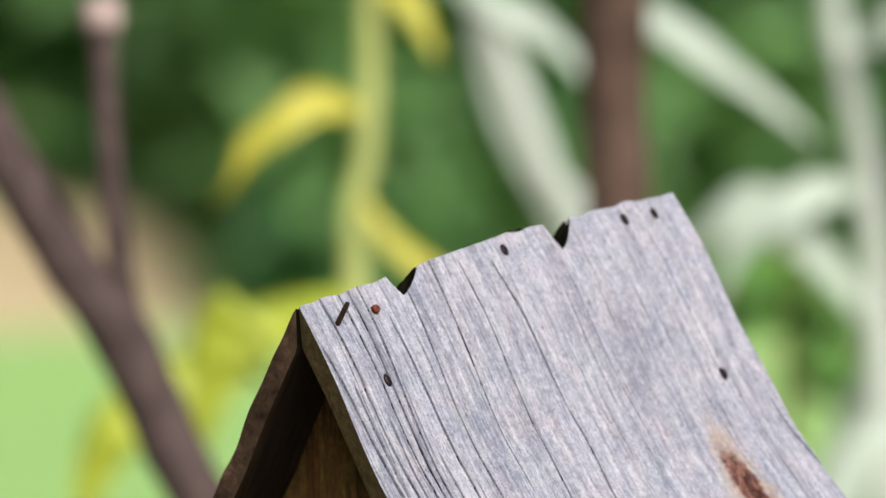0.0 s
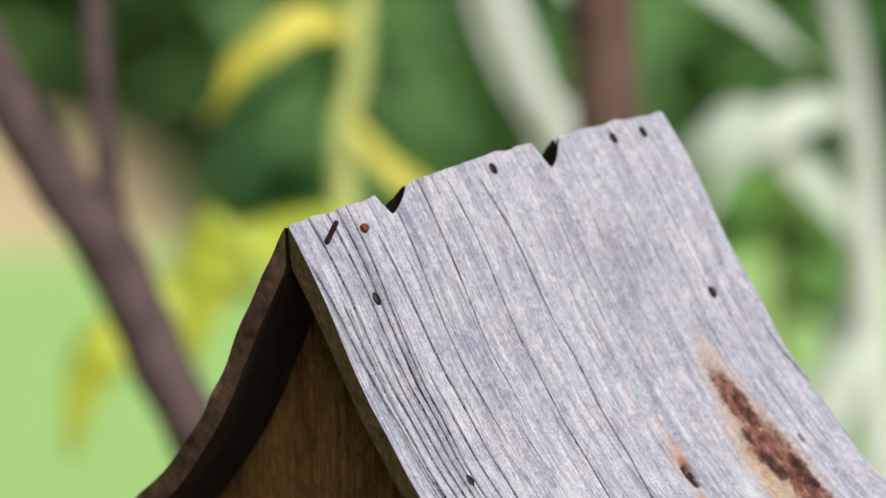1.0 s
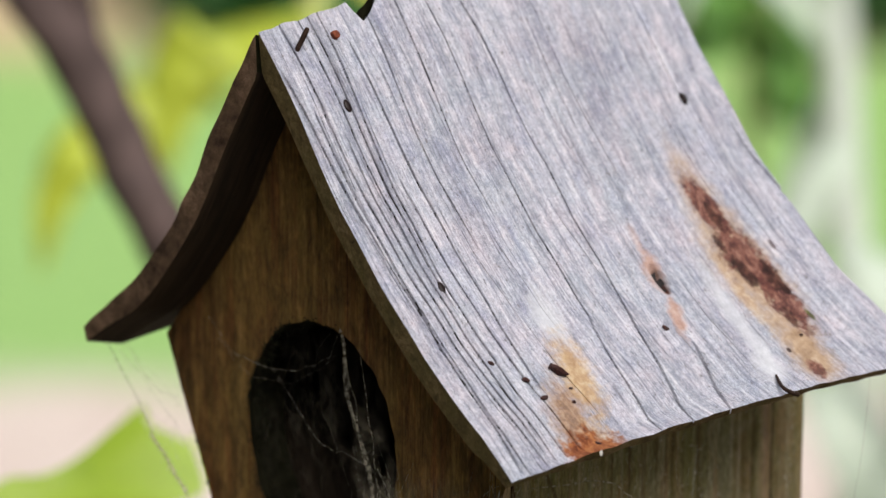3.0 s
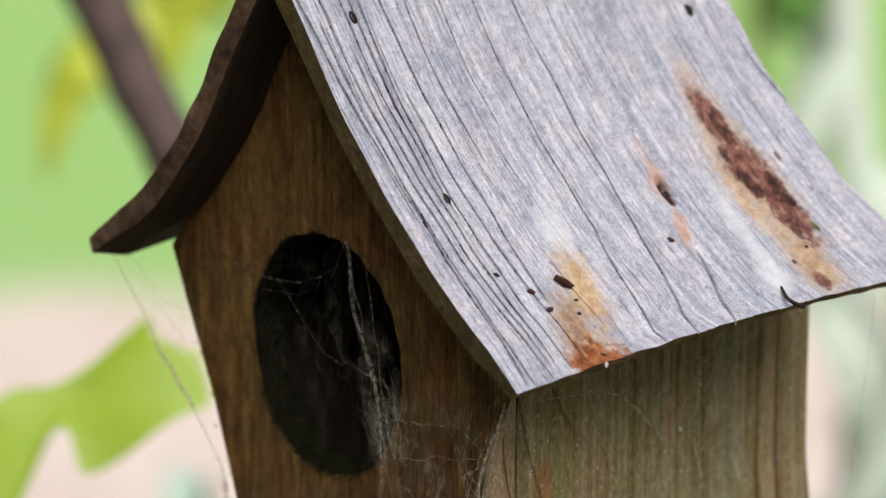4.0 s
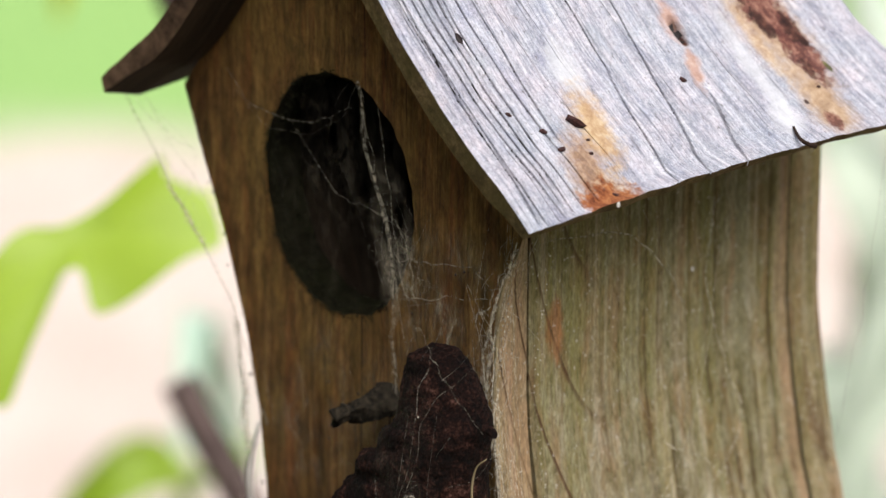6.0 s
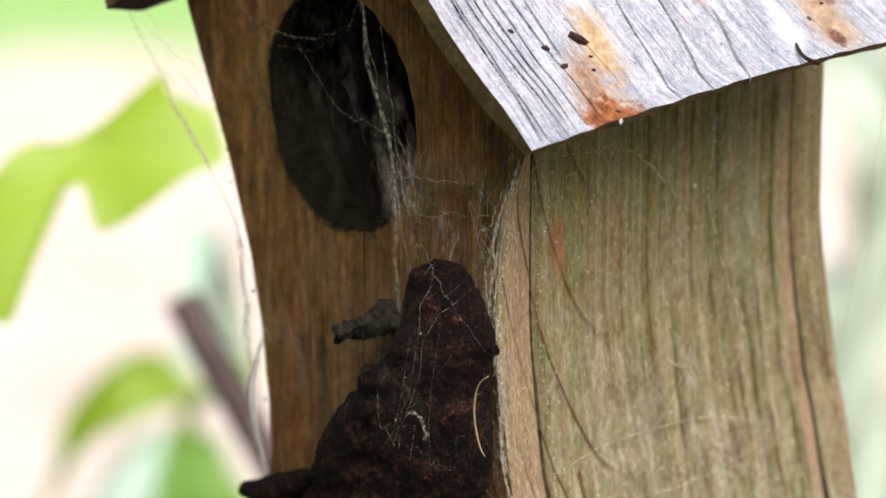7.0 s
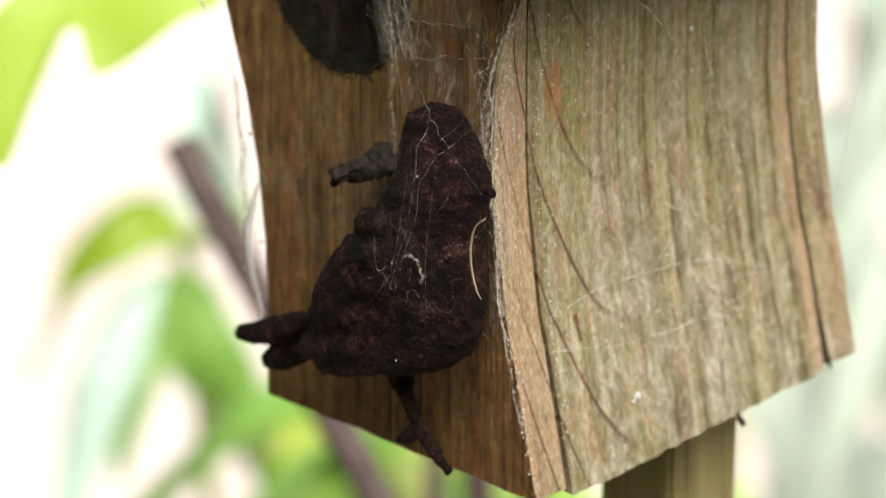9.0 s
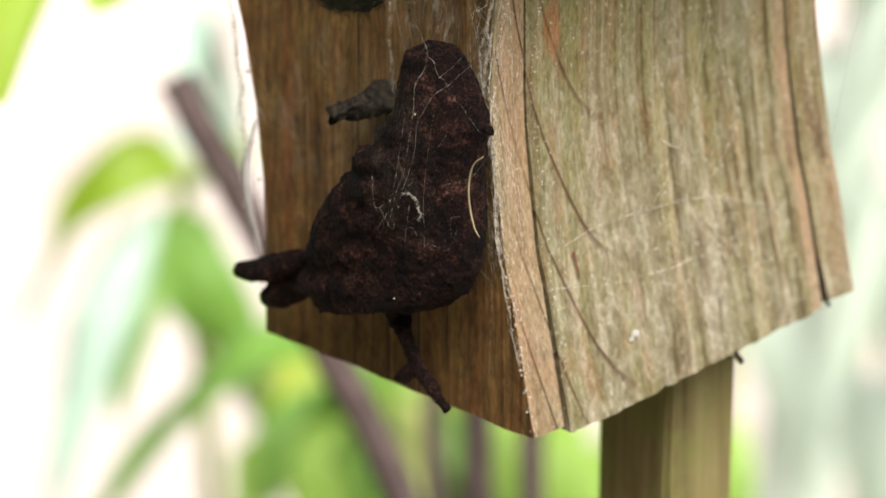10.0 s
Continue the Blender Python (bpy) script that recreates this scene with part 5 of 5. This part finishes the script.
web("cobweb", [([(.0760, .0222, -.1064), (.0740, .0499, -.1120), (.0700, .0661, -.1233), (.0690, .0776, -.1392)], .00009),
               ([(.0745, .0827, -.1100), (.0690, .0859, -.1350), (.0680, .0937, -.1603), (.0700, .0983, -.1756), (.0720, .0860, -.1900)], .00013),
               ([(.0740, .0255, -.1935), (.0735, .0496, -.1910), (.0735, .0825, -.1940), (.0750, .1080, -.2027)], .00008),
               ([(.0755, .0236, -.2023), (.0770, .0498, -.2068), (.0770, .0808, -.2078), (.0765, .0975, -.2046)], .00008),
               ([(.0700, .0700, -.1750), (.0720, .0850, -.1850), (.0735, .0980, -.1960)], .00008)],
    "fine cobweb threads over the side wall", 7, 30, 0.0050)
web("cobweb", [([(.0950, .1245, -.0920), (.0920, .1235, -.1280), (.0900, .1227, -.1425), (.0880, .1213, -.1600), (.0800, .1215, -.1900)], .00005)], "single cobweb thread below the eave", 8)


def veil_material():
    """Dusty silk film: tangled filaments with clear gaps, frayed towards its edge."""
    m, n, l, b = material("dusty_silk_film")
    b.inputs["Base Color"].default_value = (0.66, 0.57, 0.43, 1)
    b.inputs["Roughness"].default_value = 0.8
    tc, sx = n.new("ShaderNodeTexCoord"), n.new("ShaderNodeSeparateXYZ")
    l.new(tc.outputs["UV"], sx.inputs[0])
    fade = 16.0
    for k in (0, 1):
        fade = calc(n, l, "MULTIPLY", calc(n, l, "MULTIPLY", sx.outputs[k], calc(n, l, "SUBTRACT", 1.0, sx.outputs[k])), fade)
    line = 0.0
    for scale, amount in (((130, 130, 70), 0.55), ((330, 330, 170), 0.45), ((800, 800, 500), 0.3)):
        g = grain(n, l, coords(n, l, scale), 1.0, 2.0, 0.5, 0.8)
        line = calc(n, l, "ADD", calc(n, l, "MULTIPLY", ramp(n, l, g, (0.455, 0.0), (0.49, 1.0), (0.51, 1.0), (0.545, 0.0)), amount), line)
    cloud = ramp(n, l, grain(n, l, coords(n, l, (90, 90, 60)), 1.0, 4.0, 0.6), (0.38, 0.0), (0.62, 1.0))
    film = calc(n, l, "MULTIPLY", calc(n, l, "MULTIPLY", calc(n, l, "ADD", line, 0.08), cloud), fade)
    thick = n.new("ShaderNodeAttribute")
    thick.attribute_type, thick.attribute_name = "OBJECT", "thickness"
    film = calc(n, l, "MINIMUM", calc(n, l, "MULTIPLY", film, thick.outputs["Fac"]), 0.85)
    clear, mx = n.new("ShaderNodeBsdfTransparent"), n.new("ShaderNodeMixShader")
    l.new(film, mx.inputs[0])
    l.new(clear.outputs[0], mx.inputs[1])
    l.new(b.outputs[0], mx.inputs[2])
    l.new(mx.outputs[0], n["Material Output"].inputs[0])
    return m


FILM = veil_material()


def veil(corners, thickness, label, follow=False, seed=0):
    """A sagging film of old silk between four corners; follow: it lies on the curved side wall."""
    bm, n = bmesh.new(), 24
    uv = bm.loops.layers.uv.new("UVMap")
    p = [Vector(c) for c in corners]
    grid = []
    for i in range(n + 1):
        row = []
        for j in range(n + 1):
            u, v = i / n, j / n
            q = (p[0] * (1 - u) + p[1] * u) * (1 - v) + (p[3] * (1 - u) + p[2] * u) * v
            if follow:
                q.x = np.interp(q.z, SIDE_Z, SIDE_X) - 0.0024 * (q.y - 0.0243) / 0.0956 * min(1, max(0, (q.z + 0.2) / 0.05)) + 0.0007
            else:
                q.y -= 0.0008 * (1 + noise.noise(Vector((u * 4, v * 4, seed))))
            row.append(bm.verts.new(q))
        grid.append(row)
    for i in range(n):
        for j in range(n):
            f = bm.faces.new((grid[i][j], grid[i + 1][j], grid[i + 1][j + 1], grid[i][j + 1]))
            for lp, (a, b) in zip(f.loops, ((i, j), (i + 1, j), (i + 1, j + 1), (i, j + 1))):
                lp[uv].uv = (a / n, b / n)
    ob = part("cobweb", bm, FILM)
    ob.matrix_world = BODY
    ob["thickness"] = thickness
    return tagged(ob, label, "cobweb", kind="stuff")


veil([(-.020, .0112, -.078), (.038, .0112, -.076), (.037, .0112, -.142), (-.018, .0112, -.142)], 0.08, "thin cobweb film over the entrance hole", seed=1)
veil([(.022, .0105, -.092), (.040, .0108, -.098), (.046, .0108, -.146), (.028, .0105, -.150)], 0.55, "dusty cobweb film beside the entrance hole", seed=2)
veil([(.036, .0112, -.104), (.074, .0112, -.106), (.068, .0112, -.165), (.040, .0112, -.150)], 0.55, "frayed cobweb film in the wall corner", seed=3)
veil([(.048, -.0190, -.128), (.080, -.0170, -.130), (.082, -.0180, -.182), (.048, -.0190, -.180)], 0.07, "torn cobweb film over the rusty figure", seed=4)
veil([(-.026, .0112, -.140), (.050, .0112, -.140), (.040, .0112, -.205), (-.020, .0112, -.205)], 0.22, "pale cobweb film on the front board", seed=5)
veil([(.070, .028, -.178), (.070, .118, -.178), (.070, .118, -.232), (.070, .028, -.236)], 0.40, "flat cobweb film on the side wall", True)


# ---- moss round the entrance ----
MOSS = plain("dark_moss", (0.022, 0.022, 0.009), 0.95, 0.0, 0.6, 700)


def moss():
    r, verts, faces = random.Random(31), [], []
    for _ in range(5200):
        a = r.uniform(0, 2 * math.pi)
        if r.random() > 0.45 + 0.55 * math.cos(a - 3.6):
            continue
        x, z = hole_edge(a, 1.015 + r.gauss(0, 0.026))
        c = Vector((x, 0.0119, z)) if math.hypot((x - HOLE_AT[0]) / HOLE_R[0], (z - HOLE_AT[1]) / HOLE_R[1]) > 1.04 else Vector((x, r.uniform(0.013, 0.016), z))
        d = Vector((r.gauss(0, 1), -abs(r.gauss(0, 0.7)), r.gauss(-0.4, 1))).normalized() * r.uniform(0.0003, 0.0007)
        w = d.cross(Vector((r.gauss(0, 1), r.gauss(0, 1), r.gauss(0, 1)))).normalized() * 0.00022
        u, i = w.cross(d.normalized()), len(verts)
        verts += [c + w, c - w * 0.5 + u, c - w * 0.5 - u, c + d]
        faces += [(i, i + 1, i + 3), (i + 1, i + 2, i + 3), (i + 2, i, i + 3)]
    me = bpy.data.meshes.new("moss")
    me.from_pydata([tuple(v) for v in verts], [], faces)
    me.materials.append(MOSS)
    ob = new("moss", me)
    ob.matrix_world = BODY
    tagged(ob, "short dark moss round the gnawed entrance rim", "moss", kind="stuff")


moss()


def straw(pts, wide, label, mat=None):
    bm = bmesh.new()
    tube(bm, pts, (wide * 0.25, wide * 0.5, wide * 0.5, wide * 0.2), 6, 20, 0.3)
    ob = part("dry_grass_blade", bm, mat or DRY_GRASS)
    ob.matrix_world = BODY
    return tagged(ob, label, "straw", "straws")


straw([(.0772, .0105, -.1060), (.0740, .0100, -.1170), (.0722, .0092, -.1240), (.0702, .0096, -.1330), (.0690, .0105, -.1560)], .00060, "kinked pale straw thread at the wall corner")
straw([(.0765, .0105, -.1080), (.0728, .0090, -.1180), (.0700, .0098, -.1320), (.0678, .0108, -.1500)], .0010, "dry straw blade caught at the wall corner")
straw([(.0860, -.0088, -.1537), (.0826, -.0090, -.1569), (.0810, -.0090, -.1627), (.0814, -.0090, -.1685), (.0831, -.0090, -.1735), (.0847, -.0088, -.1757)], .0006, "curled dry straw blade hanging by the figure")
straw([(-.0215, .0115, -.1800), (-.0215, .0080, -.1920), (-.0205, .0080, -.2040), (-.0190, .0105, -.2180)], .0022, "pale dry husk stuck to the wall edge", FLAKE)


# ---- crumbs of bark, egg cases and dust caught in the webs and joints ----
def crumbs(lines, n, size, spread, mat, label, seed):
    r, verts, faces = random.Random(seed), [], []
    for _ in range(n):
        a, b = r.choice(lines)
        p = Vector(a).lerp(Vector(b), r.random()) + Vector((r.gauss(0, spread), r.gauss(0, spread * 0.3), r.gauss(0, spread)))
        s, i = size * r.uniform(0.4, 1.6), len(verts)
        verts += [p + Vector(d) * s * r.uniform(0.6, 1.3) for d in ((1, 0, 0), (-1, 0, 0), (0, 1, 0), (0, -1, 0), (0, 0, 1), (0, 0, -1))]
        faces += [(i, i + 2, i + 4), (i + 2, i + 1, i + 4), (i + 1, i + 3, i + 4), (i + 3, i, i + 4), (i + 2, i, i + 5), (i + 1, i + 2, i + 5), (i + 3, i + 1, i + 5), (i, i + 3, i + 5)]
    me = bpy.data.meshes.new("crumbs")
    me.from_pydata([tuple(v) for v in verts], [], faces)
    me.materials.append(mat)
    ob = new("crumbs", me)
    ob.matrix_world = BODY
    return tagged(ob, label, "crumbs", kind="stuff")


CORNER = [((.0745, .0118, -.1062), (.0665, .0118, -.15)), ((.0665, .0118, -.15), (.0730, .0118, -.1940)), ((.0730, .0118, -.1940), (.0829, .0118, -.2363))]
crumbs(CORNER, 260, 0.00026, 0.0008, WEB, "pale dusty crumbs along the wall corner", 21)
crumbs([((.0750, .0240, -.1100), (.0690, .0240, -.15)), ((.0690, .0240, -.15), (.0830, .0240, -.2350)), ((.0730, .1200, -.1062), (.0690, .1205, -.15)), ((.0690, .1205, -.15), (.0830, .1205, -.2290))], 220, 0.00022, 0.0006, WEB, "pale crumbs in the joints of the side wall", 22)
crumbs([((-.0500, .0118, -.0960), (-.0260, .0118, -.1580)), ((-.0260, .0118, -.1580), (-.0190, .0118, -.2250))], 16, 0.0005, 0.0012, DEBRIS, "black specks along the front board's edge", 23)
crumbs([((-.0100, .0119, -.1650), (.0500, .0119, -.1650)), ((.0250, .0119, -.1450), (.0600, .0119, -.1300))], 24, 0.0003, 0.008, DEBRIS, "dark specks on the front board", 24)
crumbs([((.0640, -.0165, -.1350), (.0600, -.0170, -.1900)), ((.0400, -.0150, -.1800), (.0700, -.0170, -.1750))], 10, 0.00026, 0.006, WEB, "pale specks on the rusty figure", 25)
